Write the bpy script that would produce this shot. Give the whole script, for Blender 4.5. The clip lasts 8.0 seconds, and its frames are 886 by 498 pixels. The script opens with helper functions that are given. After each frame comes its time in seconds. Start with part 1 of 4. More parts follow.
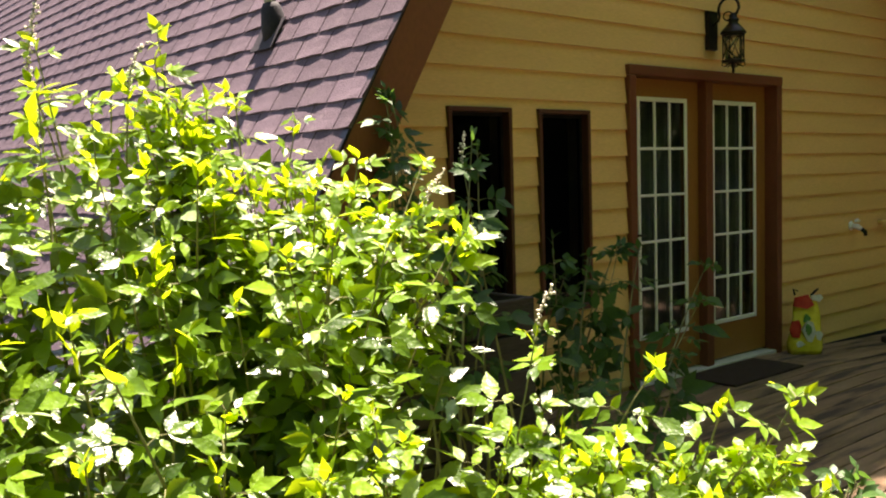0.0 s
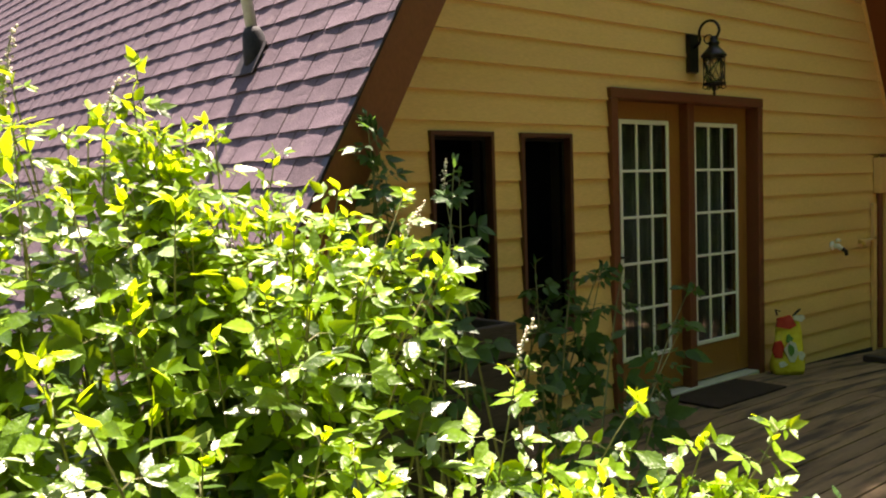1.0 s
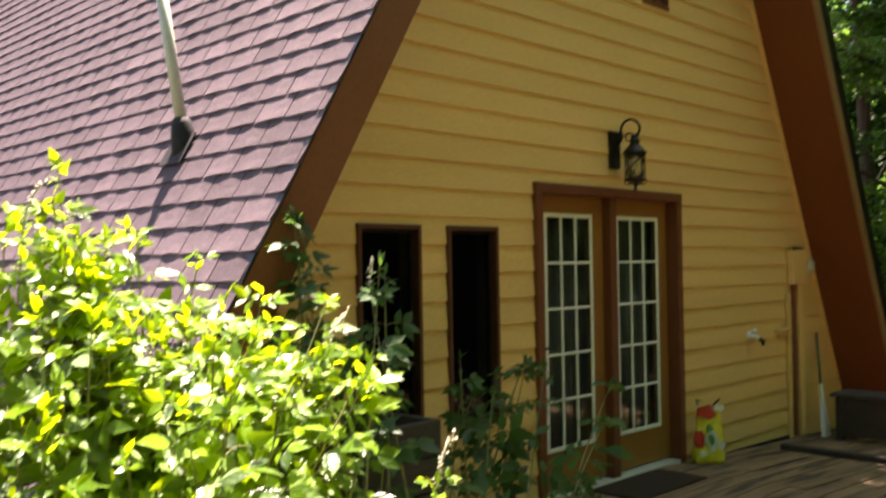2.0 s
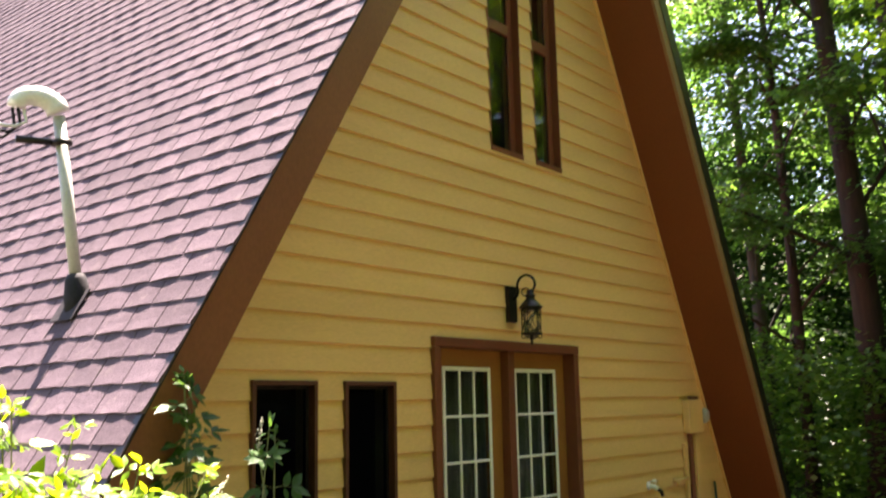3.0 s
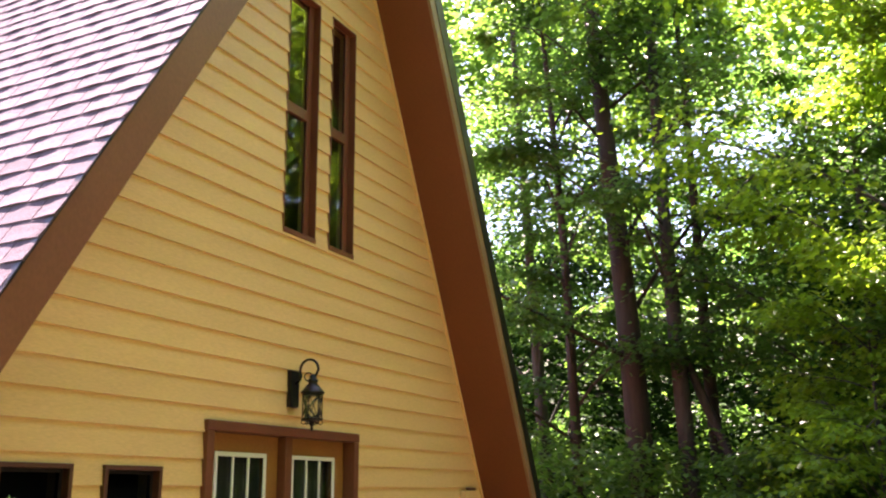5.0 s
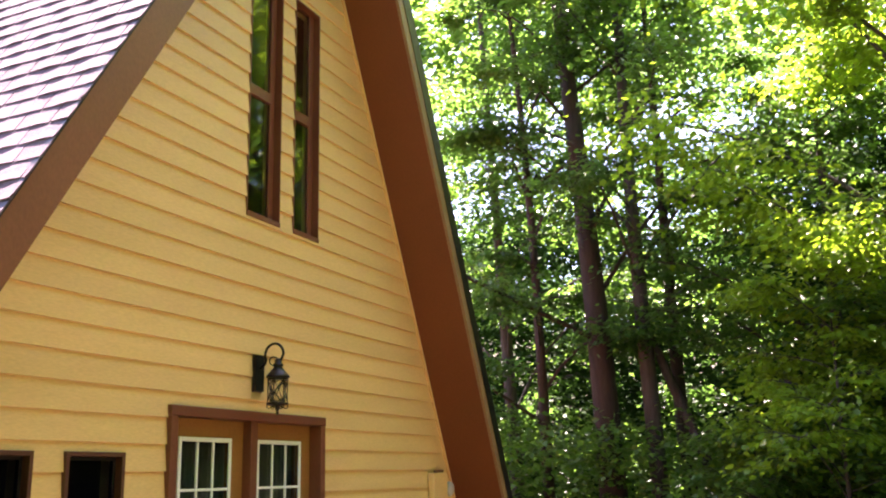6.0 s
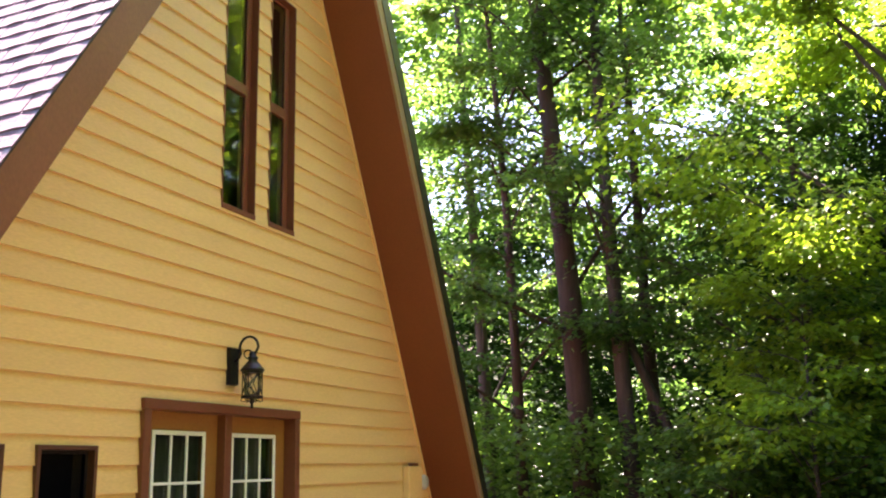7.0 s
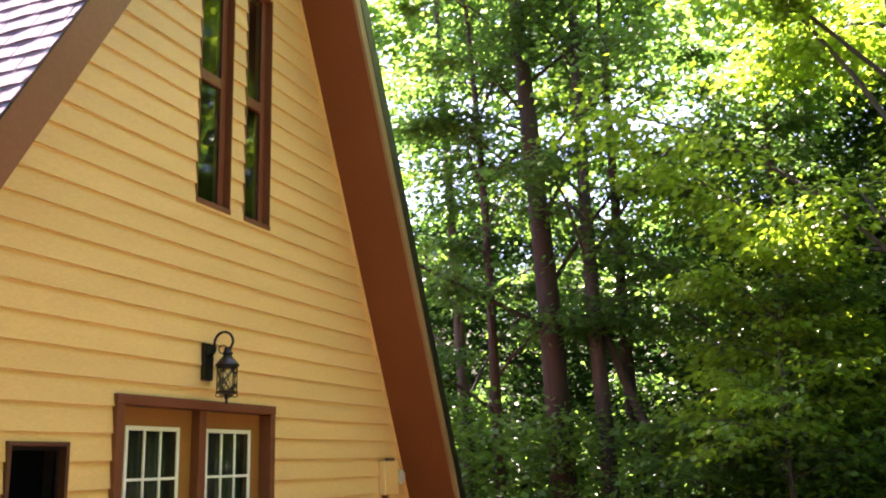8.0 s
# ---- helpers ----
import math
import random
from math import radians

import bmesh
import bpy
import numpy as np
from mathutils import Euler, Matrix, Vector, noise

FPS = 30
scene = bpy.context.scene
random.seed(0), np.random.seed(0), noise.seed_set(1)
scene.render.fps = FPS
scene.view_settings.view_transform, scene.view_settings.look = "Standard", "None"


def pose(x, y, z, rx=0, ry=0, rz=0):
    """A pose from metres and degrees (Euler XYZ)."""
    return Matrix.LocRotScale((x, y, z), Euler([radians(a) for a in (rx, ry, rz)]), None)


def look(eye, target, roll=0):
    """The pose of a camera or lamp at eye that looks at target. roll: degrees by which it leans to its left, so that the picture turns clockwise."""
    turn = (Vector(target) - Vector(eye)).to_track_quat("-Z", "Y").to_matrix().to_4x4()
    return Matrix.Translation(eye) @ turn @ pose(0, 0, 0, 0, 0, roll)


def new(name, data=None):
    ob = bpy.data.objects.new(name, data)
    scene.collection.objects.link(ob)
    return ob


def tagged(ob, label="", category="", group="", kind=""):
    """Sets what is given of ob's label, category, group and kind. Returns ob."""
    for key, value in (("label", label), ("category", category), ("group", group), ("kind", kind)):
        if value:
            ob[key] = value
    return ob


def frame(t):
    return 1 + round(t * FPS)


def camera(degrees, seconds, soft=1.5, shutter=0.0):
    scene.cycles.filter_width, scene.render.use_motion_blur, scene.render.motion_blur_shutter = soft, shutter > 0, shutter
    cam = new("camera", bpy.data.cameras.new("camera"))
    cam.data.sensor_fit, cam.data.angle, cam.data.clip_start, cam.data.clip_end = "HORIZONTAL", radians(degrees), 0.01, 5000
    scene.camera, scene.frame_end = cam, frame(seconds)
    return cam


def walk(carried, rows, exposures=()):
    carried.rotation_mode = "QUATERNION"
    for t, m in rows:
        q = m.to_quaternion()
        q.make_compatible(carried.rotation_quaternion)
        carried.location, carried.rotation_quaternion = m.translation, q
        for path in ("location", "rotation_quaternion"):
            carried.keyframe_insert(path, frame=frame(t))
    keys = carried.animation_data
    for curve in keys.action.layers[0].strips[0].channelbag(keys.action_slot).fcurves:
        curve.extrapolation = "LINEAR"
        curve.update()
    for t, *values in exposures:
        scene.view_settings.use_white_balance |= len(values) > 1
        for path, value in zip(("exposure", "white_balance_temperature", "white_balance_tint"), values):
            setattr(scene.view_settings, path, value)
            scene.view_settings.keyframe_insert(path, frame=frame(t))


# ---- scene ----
cam = camera(51.4, 8.0, soft=2.0, shutter=0.4)
PATH = [
    (0, (-4.743, -3.793, 1.424), (-3.461, -2.267, 1.268), -1.7),
    (0.5, (-4.737, -3.778, 1.438), (-3.457, -2.248, 1.299), -1.6),
    (1, (-4.722, -3.788, 1.475), (-3.412, -2.282, 1.35), -1.8),
    (1.5, (-4.72, -3.804, 1.504), (-3.38, -2.323, 1.405), -1.0),
    (2, (-4.721, -3.816, 1.57), (-3.295, -2.415, 1.605), -0.9),
    (2.2, (-4.712, -3.849, 1.61), (-3.245, -2.493, 1.707), -0.5),
    (3.5, (-4.743, -3.994, 1.643), (-3.184, -2.824, 2.091), -1.6),
    (4, (-4.735, -4.009, 1.643), (-3.123, -2.943, 2.158), -1.0),
    (4.5, (-4.71, -4.016, 1.635), (-3.03, -3.066, 2.159), -0.9),
    (5, (-4.686, -4.034, 1.62), (-2.952, -3.18, 2.137), -0.6),
    (6.5, (-4.662, -4.074, 1.612), (-2.883, -3.292, 2.086), -1.6),
    (7, (-4.667, -4.062, 1.609), (-2.874, -3.31, 2.077), -1.5),
    (7.5, (-4.67, -4.073, 1.617), (-2.864, -3.346, 2.075), -1.5),
    (8, (-4.66, -4.089, 1.62), (-2.847, -3.376, 2.074), -1.6),
]
walk(cam, [(t, look(eye, aim, lean)) for t, eye, aim, lean in PATH],
     exposures=[(0, 2.65, 7500, 23), (1.5, 2.72, 7650, 23), (2.2, 3.12, 7700, 23), (3.5, 3.42, 7100, 31), (4.5, 3.76, 6980, 38), (8, 4.2, 6800, 43)])

# ---- sky and sun ----
SUN_EL = radians(69)
TO_SUN = Vector((0.883 * math.cos(SUN_EL), 0.47 * math.cos(SUN_EL), math.sin(SUN_EL)))
world = bpy.data.worlds.new("sky")
scene.world = world
world.use_nodes = True
wn = world.node_tree
sky = wn.nodes.new("ShaderNodeTexSky")
sky.sky_type = "NISHITA"
sky.sun_disc = False
sky.sun_elevation = SUN_EL
sky.sun_rotation = math.atan2(0.883, 0.47)
wn.nodes["Background"].inputs[1].default_value = 0.058
wn.links.new(sky.outputs[0], wn.nodes["Background"].inputs[0])

sun = new("sun", bpy.data.lights.new("sun", "SUN"))
sun.data.energy, sun.data.angle, sun.data.color = 5.0, radians(0.53), (1.0, 0.95, 0.86)
sun.matrix_world = look(TO_SUN * 60, (0, 0, 0))


# ---- materials ----
def material(name, rough=0.6, metal=0.0, spec=0.5):
    m = bpy.data.materials.new(name)
    m.use_nodes = True
    b = m.node_tree.nodes["Principled BSDF"]
    b.inputs["Roughness"].default_value = rough
    b.inputs["Metallic"].default_value = metal
    b.inputs["Specular IOR Level"].default_value = spec
    return m, m.node_tree, b


def mixed(nt, fac, a, b):
    n = nt.nodes.new("ShaderNodeMix")
    n.data_type = "RGBA"
    for k, v in ((0, fac), (6, a), (7, b)):
        if hasattr(v, "links"):
            nt.links.new(v, n.inputs[k])
        elif k == 0:
            n.inputs[0].default_value = v
        else:
            n.inputs[k].default_value = (*v, 1)
    return n.outputs[2]


def grain(nt, scale, stretch=(1, 1, 1), detail=6, low=0.35, high=0.65):
    co = nt.nodes.new("ShaderNodeTexCoord")
    mp = nt.nodes.new("ShaderNodeMapping")
    mp.inputs["Scale"].default_value = stretch
    nz = nt.nodes.new("ShaderNodeTexNoise")
    nz.inputs["Scale"].default_value, nz.inputs["Detail"].default_value = scale, detail
    mr = nt.nodes.new("ShaderNodeMapRange")
    mr.inputs[1].default_value, mr.inputs[2].default_value = low, high
    geo = nt.nodes.new("ShaderNodeNewGeometry")
    nt.links.new(geo.outputs["Position"], mp.inputs[0])
    nt.links.new(mp.outputs[0], nz.inputs["Vector"])
    nt.links.new(nz.outputs[0], mr.inputs[0])
    return mr.outputs[0]


def relief(nt, b, height, strength=0.3, distance=0.004):
    n = nt.nodes.new("ShaderNodeBump")
    n.inputs["Strength"].default_value, n.inputs["Distance"].default_value = strength, distance
    nt.links.new(height, n.inputs["Height"])
    nt.links.new(n.outputs[0], b.inputs["Normal"])


def surface(name, low, high, scale=6, stretch=(1, 1, 1), rough=0.6, bump=0.2, fine=60, metal=0.0, vary=0.0, spec=0.5, spots=None, speck=0.0):
    """A weathered surface: broad patches between two colours, fine grain in colour and relief, tone by piece."""
    m, nt, b = material(name, rough, metal, spec)
    broad = grain(nt, scale, stretch)
    small = grain(nt, fine, stretch, 4, 0.3, 0.7)
    col = mixed(nt, broad, low, high)
    dark = mixed(nt, small, tuple(c * 0.82 for c in low), tuple(min(1, c * 1.1) for c in high))
    col = mixed(nt, 0.4, col, dark)
    if spots:
        col = mixed(nt, grain(nt, spots[1], stretch, 8, spots[2], spots[2] + 0.12), col, spots[0])
    if speck:
        col = mixed(nt, speck, col, mixed(nt, grain(nt, 170, detail=3, low=0.3, high=0.7), tuple(c * 0.45 for c in low), tuple(c * 1.55 for c in high)))
    if vary:
        info = nt.nodes.new("ShaderNodeObjectInfo")
        hsv = nt.nodes.new("ShaderNodeHueSaturation")
        mr = nt.nodes.new("ShaderNodeMapRange")
        mr.inputs[3].default_value, mr.inputs[4].default_value = 1 - vary, 1 + vary
        nt.links.new(info.outputs["Random"], mr.inputs[0])
        nt.links.new(mr.outputs[0], hsv.inputs["Value"])
        nt.links.new(col, hsv.inputs["Color"])
        col = hsv.outputs[0]
    nt.links.new(col, b.inputs["Base Color"])
    relief(nt, b, small, bump)
    return m


def leafy(name, dark, light, glow, share=0.45, rough=0.45, gloss=0.45):
    """Leaf: glossy upper face, light shining through, tone by leaf."""
    m, nt, b = material(name, rough, 0, gloss)
    geo = nt.nodes.new("ShaderNodeNewGeometry")
    col = mixed(nt, geo.outputs["Random Per Island"], dark, light)
    col = mixed(nt, grain(nt, 55, detail=3, low=0.3, high=0.7), mixed(nt, 0.5, col, tuple(c * 0.55 for c in dark)), col)
    nt.links.new(col, b.inputs["Base Color"])
    relief(nt, b, grain(nt, 70, detail=2), 0.35, 0.003)
    tr = nt.nodes.new("ShaderNodeBsdfTranslucent")
    nt.links.new(mixed(nt, geo.outputs["Random Per Island"], tuple(c * 0.55 for c in glow), glow), tr.inputs[0])
    mx = nt.nodes.new("ShaderNodeMixShader")
    mx.inputs[0].default_value = share
    nt.links.new(b.outputs[0], mx.inputs[1])
    nt.links.new(tr.outputs[0], mx.inputs[2])
    nt.links.new(mx.outputs[0], nt.nodes["Material Output"].inputs[0])
    return m


SIDING = surface("yellow_painted_siding", (0.69, 0.435, 0.165), (0.765, 0.49, 0.20), 1.3, (0.5, 1, 3), 0.5, 0.12, 55, vary=0.05)
BROWN = surface("dark_brown_paint", (0.15, 0.043, 0.019), (0.185, 0.055, 0.025), 2.5, rough=0.45, bump=0.15, vary=0.04)
SOFFIT = surface("red_brown_painted_plywood", (0.145, 0.034, 0.0065), (0.175, 0.043, 0.0085), 1.2, rough=0.5, bump=0.12)
FASCIA = surface("brown_fascia_paint", (0.165, 0.052, 0.020), (0.205, 0.068, 0.028), 1.5, (1, 1, 0.6), rough=0.45, bump=0.12)
DARKTRIM = surface("very_dark_brown_trim", (0.085, 0.027, 0.014), (0.11, 0.036, 0.019), 2.5, rough=0.45, bump=0.15)
DOORWOOD = surface("orange_brown_door_paint", (0.27, 0.115, 0.026), (0.32, 0.14, 0.033), 3, rough=0.4, bump=0.08)
# Fascia paint lightened to tan, the sky's grazing sheen put into the colour.
SHEENTRIM = surface("tan_sheen_trim", (0.20, 0.115, 0.05), (0.27, 0.16, 0.075), 3, rough=0.45)
WHITE = surface("white_vinyl", (0.74, 0.74, 0.70), (0.82, 0.82, 0.79), 5, rough=0.35, bump=0.05)
SHINGLE = surface("mauve_brown_asphalt_shingle", (0.077, 0.056, 0.069), (0.129, 0.095, 0.115), 4, rough=0.9, bump=0.5, fine=230, vary=0.19, spec=0.15,
                  spots=((0.20, 0.16, 0.16), 9, 0.6), speck=0.6)
ROOFDECK = surface("dark_roofing_felt", (0.03, 0.027, 0.03), (0.045, 0.04, 0.042), 5, rough=0.9)
DECKWOOD = surface("weathered_deck_wood", (0.15, 0.092, 0.046), (0.27, 0.175, 0.098), 3, (0.6, 5, 1), 0.8, 0.6, 30, vary=0.18,
                   spots=((0.055, 0.036, 0.022), 2.2, 0.50))
OLDWOOD = surface("grey_weathered_plank", (0.085, 0.075, 0.065), (0.15, 0.13, 0.115), 3, (0.7, 4, 4), 0.85, 0.6, 25, vary=0.15)
# Grey plank at about half tone: shade on planter and seat put into the colour.
SHADEPLANK = surface("shade_dark_plank", (0.03, 0.024, 0.022), (0.062, 0.05, 0.046), 3, (0.7, 4, 4), 0.85, 0.6, 25, vary=0.15)
# Dark wood of the timber; on the bench the colour stands for shade.
DARKWOOD = surface("dark_wood", (0.022, 0.015, 0.011), (0.045, 0.03, 0.022), 3, (3, 1, 3), 0.7, 0.4, 25)
IRON = surface("black_bronze_metal", (0.012, 0.010, 0.010), (0.03, 0.024, 0.022), 12, rough=0.4, metal=0.6, bump=0.1)
PVC = surface("grey_white_plastic_pipe", (0.42, 0.43, 0.37), (0.52, 0.53, 0.47), 4, rough=0.4, bump=0.05)
RUBBER = surface("black_rubber", (0.012, 0.012, 0.014), (0.03, 0.03, 0.034), 9, rough=0.8, spec=0.2)
MATFIBRE = surface("brown_coir_mat", (0.022, 0.011, 0.007), (0.042, 0.022, 0.012), 20, rough=0.95, bump=0.9, fine=180)
BARK = surface("grey_brown_bark", (0.017, 0.015, 0.013), (0.056, 0.050, 0.044), 2.5, (6, 6, 0.8), 0.9, 0.9, 14)
REDBARK = surface("reddish_brown_bark", (0.016, 0.0105, 0.008), (0.043, 0.028, 0.021), 2.5, (6, 6, 0.8), 0.9, 0.9, 14)
STEM = surface("green_brown_stem", (0.10, 0.11, 0.035), (0.20, 0.19, 0.07), 12, rough=0.6)
SOIL = surface("leaf_litter_soil", (0.028, 0.024, 0.014), (0.065, 0.052, 0.030), 1.5, rough=0.95, bump=0.9, fine=22,
               spots=((0.03, 0.055, 0.016), 0.5, 0.5))
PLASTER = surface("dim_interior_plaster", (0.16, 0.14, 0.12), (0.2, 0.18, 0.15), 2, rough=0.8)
YELLOWFILM = surface("yellow_printed_film", (0.68, 0.55, 0.03), (0.78, 0.66, 0.08), 7, rough=0.25, bump=0.4, fine=25)
REDFILM = surface("red_printed_film", (0.5, 0.03, 0.02), (0.62, 0.06, 0.03), 7, rough=0.25, bump=0.3, fine=25)
GREENFILM = surface("green_printed_film", (0.06, 0.2, 0.05), (0.12, 0.3, 0.08), 7, rough=0.25)
PALEFILM = surface("pale_printed_film", (0.6, 0.62, 0.55), (0.75, 0.75, 0.68), 7, rough=0.25)
GREENPAINT = surface("dark_green_paint", (0.02, 0.06, 0.035), (0.03, 0.085, 0.05), 6, rough=0.4)
PETAL = surface("cream_flower", (0.62, 0.56, 0.42), (0.78, 0.72, 0.6), 30, rough=0.7)
BUSHLEAF = leafy("shrub_leaf", (0.018, 0.055, 0.006), (0.095, 0.185, 0.012), (0.40, 0.62, 0.012), 0.28, 0.34, 0.5)
YOUNGLEAF = leafy("young_shrub_leaf", (0.12, 0.25, 0.01), (0.21, 0.36, 0.018), (0.70, 0.92, 0.02), 0.48, 0.42, 0.4)
# Pale colour for leaf undersides and for sky glare on the shrub's leaves.
PALELEAF = leafy("underside_glare_leaf", (0.17, 0.26, 0.11), (0.30, 0.40, 0.22), (0.4, 0.55, 0.15), 0.15, 0.40, 0.8)
# Leaf by the wall: darker than the sunny shrub's, shade put into the colour.
VINELEAF = leafy("shade_toned_leaf", (0.024, 0.07, 0.016), (0.06, 0.14, 0.032), (0.14, 0.30, 0.04), 0.35, 0.45, 0.3)
TREELEAF = leafy("tree_leaf", (0.034, 0.105, 0.022), (0.082, 0.20, 0.036), (0.20, 0.41, 0.05), 0.48, 0.36)
# Darker copy of the tree leaf, toned down to dim the wood.
DARKLEAF = leafy("dark_tree_leaf", (0.022, 0.075, 0.016), (0.055, 0.14, 0.028), (0.15, 0.34, 0.05), 0.48, 0.42, 0.4)
# Lighter copy of the tree leaf, with sunlight put into its colour.
BRIGHTLEAF = leafy("sun_toned_tree_leaf", (0.075, 0.18, 0.014), (0.145, 0.29, 0.026), (0.37, 0.60, 0.03), 0.52, 0.4)
# Darkest copy of the tree leaf: shade inside the wood is in its colour.
DIMLEAF = leafy("dimmed_wood_leaf", (0.012, 0.042, 0.009), (0.027, 0.075, 0.016), (0.05, 0.13, 0.022), 0.35, 0.7, 0.08)

# Half-clear dark sheet, added to dull the reflections in the lower panes.
SCREEN, snt, sb = material("dark_pane_screen", 1.0, 0, 0.0)
sb.inputs["Base Color"].default_value = (0.004, 0.004, 0.0045, 1)
clear = snt.nodes.new("ShaderNodeBsdfTransparent")
half = snt.nodes.new("ShaderNodeMixShader")
half.inputs[0].default_value = 0.6
snt.links.new(sb.outputs[0], half.inputs[1])
snt.links.new(clear.outputs[0], half.inputs[2])
snt.links.new(half.outputs[0], snt.nodes["Material Output"].inputs[0])
GLASS, gnt, gb = material("window_glass", 0.02)
gb.inputs["Transmission Weight"].default_value = 1.0
gb.inputs["Base Color"].default_value = (0.75, 0.8, 0.78, 1)
gb.inputs["IOR"].default_value = 1.37
LAMPGLASS, lnt, lb = material("seeded_lamp_glass", 0.15)
lb.inputs["Transmission Weight"].default_value = 0.9
lb.inputs["Base Color"].default_value = (0.8, 0.78, 0.6, 1)


# ---- building helpers ----
def part(name, bm, mat, parent=None, label=""):
    me = bpy.data.meshes.new(name)
    bm.normal_update()
    bm.to_mesh(me)
    bm.free()
    me.materials.append(mat)
    ob = new(name, me)
    ob.parent = parent
    if label:
        tagged(ob, label)
    return ob


def smooth(ob):
    for p in ob.data.polygons:
        p.use_smooth = True
    return ob


def box(x0, x1, y0, y1, z0, z1, bevel=0.0, bm=None):
    bm = bm or bmesh.new()
    vs = [bm.verts.new((x, y, z)) for x in (x0, x1) for y in (y0, y1) for z in (z0, z1)]
    fs = [bm.faces.new([vs[i] for i in f]) for f in ((0, 1, 3, 2), (4, 6, 7, 5), (0, 4, 5, 1), (2, 3, 7, 6), (0, 2, 6, 4), (1, 5, 7, 3))]
    if bevel:
        es = list({e for f in fs for e in f.edges})
        bmesh.ops.bevel(bm, geom=es, offset=bevel, segments=1, affect="EDGES")
    return bm


def hexa(bm, low, high):
    """A solid between two quads given in the same turning order."""
    a = [bm.verts.new(p) for p in low]
    b = [bm.verts.new(p) for p in high]
    bm.faces.new(a[::-1])
    bm.faces.new(b)
    for i in range(4):
        j = (i + 1) % 4
        bm.faces.new((a[i], a[j], b[j], b[i]))
    return bm


def lathe(profile, n=16, bm=None, at=(0, 0, 0)):
    """A turned form about a vertical axis: rows of radius and height."""
    bm = bm or bmesh.new()
    rings = [[bm.verts.new((at[0] + r * math.cos(2 * math.pi * k / n), at[1] + r * math.sin(2 * math.pi * k / n), at[2] + z)) for k in range(n)]
             for r, z in profile]
    for a, b in zip(rings, rings[1:]):
        for k in range(n):
            bm.faces.new((a[k], a[(k + 1) % n], b[(k + 1) % n], b[k]))
    bm.faces.new(rings[0][::-1])
    bm.faces.new(rings[-1])
    return bm


def tube(points, radii, n=8, bm=None):
    """A tapered tube along points."""
    bm = bm or bmesh.new()
    pts = [Vector([float(c) for c in p]) for p in points]
    rings = []
    for i, p in enumerate(pts):
        d = (pts[min(i + 1, len(pts) - 1)] - pts[max(i - 1, 0)]).normalized()
        side = d.cross(Vector((0.31, 0.95, 0.05))).normalized()
        other = d.cross(side)
        rings.append([bm.verts.new(p + float(radii[i]) * (math.cos(2 * math.pi * k / n) * side + math.sin(2 * math.pi * k / n) * other)) for k in range(n)])
    for a, b in zip(rings, rings[1:]):
        for k in range(n):
            bm.faces.new((a[k], a[(k + 1) % n], b[(k + 1) % n], b[k]))
    bm.faces.new(rings[0][::-1])
    bm.faces.new(rings[-1])
    return bm


def thing(name, at, label, category, group="", kind=""):
    ob = new(name)
    ob.location = at
    ob.empty_display_size = 0.1
    return tagged(ob, label, category, group, kind)


def under(ob, parent):
    """Hang a part, modelled in world places, under a thing."""
    ob.parent = parent
    ob.matrix_parent_inverse = Matrix.Translation(parent.location).inverted()
    return ob


# ---- plan of the house ----
OV = 0.57                                   # overhang in front of the gable wall
DEPTH = 20.0                                # depth of the house
L_IN, L_OUT = (0.590, -3.245), (0.588, -3.505)    # left roof: x = a * z + b, underside and top
R_IN, R_OUT = (-0.4965, 5.134), (-0.483, 5.330)   # right roof
COURSE = 0.1670
SILL = 0.0215


def line(k, z):
    return k[0] * z + k[1]


OPENINGS = [(0.0, 1.839, -0.5, 2.107), (-1.517, -1.042, 0.585, 1.803), (-0.821, -0.370, 0.585, 1.803),
            (0.749, 1.180, 3.553, 5.650), (1.366, 1.748, 3.553, 5.650)]


def cells(z0, z1):
    """The strips of wall between z0 and z1 that no opening takes: x from, x to, z from, z to (None at the roof's edge)."""
    cuts = sorted({z0, z1} | {z for o in OPENINGS for z in o[2:] if z0 < z < z1})
    for a, b in zip(cuts, cuts[1:]):
        x = None
        for o in sorted(o for o in OPENINGS if o[2] < (a + b) / 2 < o[3]):
            yield x, o[0], a, b
            x = o[1]
        yield x, None, a, b


# ---- the gable wall ----
bm = bmesh.new()
zs = sorted({-0.45, 7.66} | {z for o in OPENINGS for z in o[2:] if z > -0.45})
for a, b in zip(zs, zs[1:]):
    for x0, x1, c, d in cells(a, b):
        p0, p1 = (line(L_IN, c), line(L_IN, d)) if x0 is None else (x0, x0)
        q0, q1 = (line(R_IN, c), line(R_IN, d)) if x1 is None else (x1, x1)
        hexa(bm, [(p0, 0.012, c), (q0, 0.012, c), (q0, 0.16, c), (p0, 0.16, c)], [(p1, 0.012, d), (q1, 0.012, d), (q1, 0.16, d), (p1, 0.16, d)])
wall = part("wall_front", bm, SIDING)
tagged(wall, "gable wall clad in yellow painted lap siding", "wall", kind="structure")

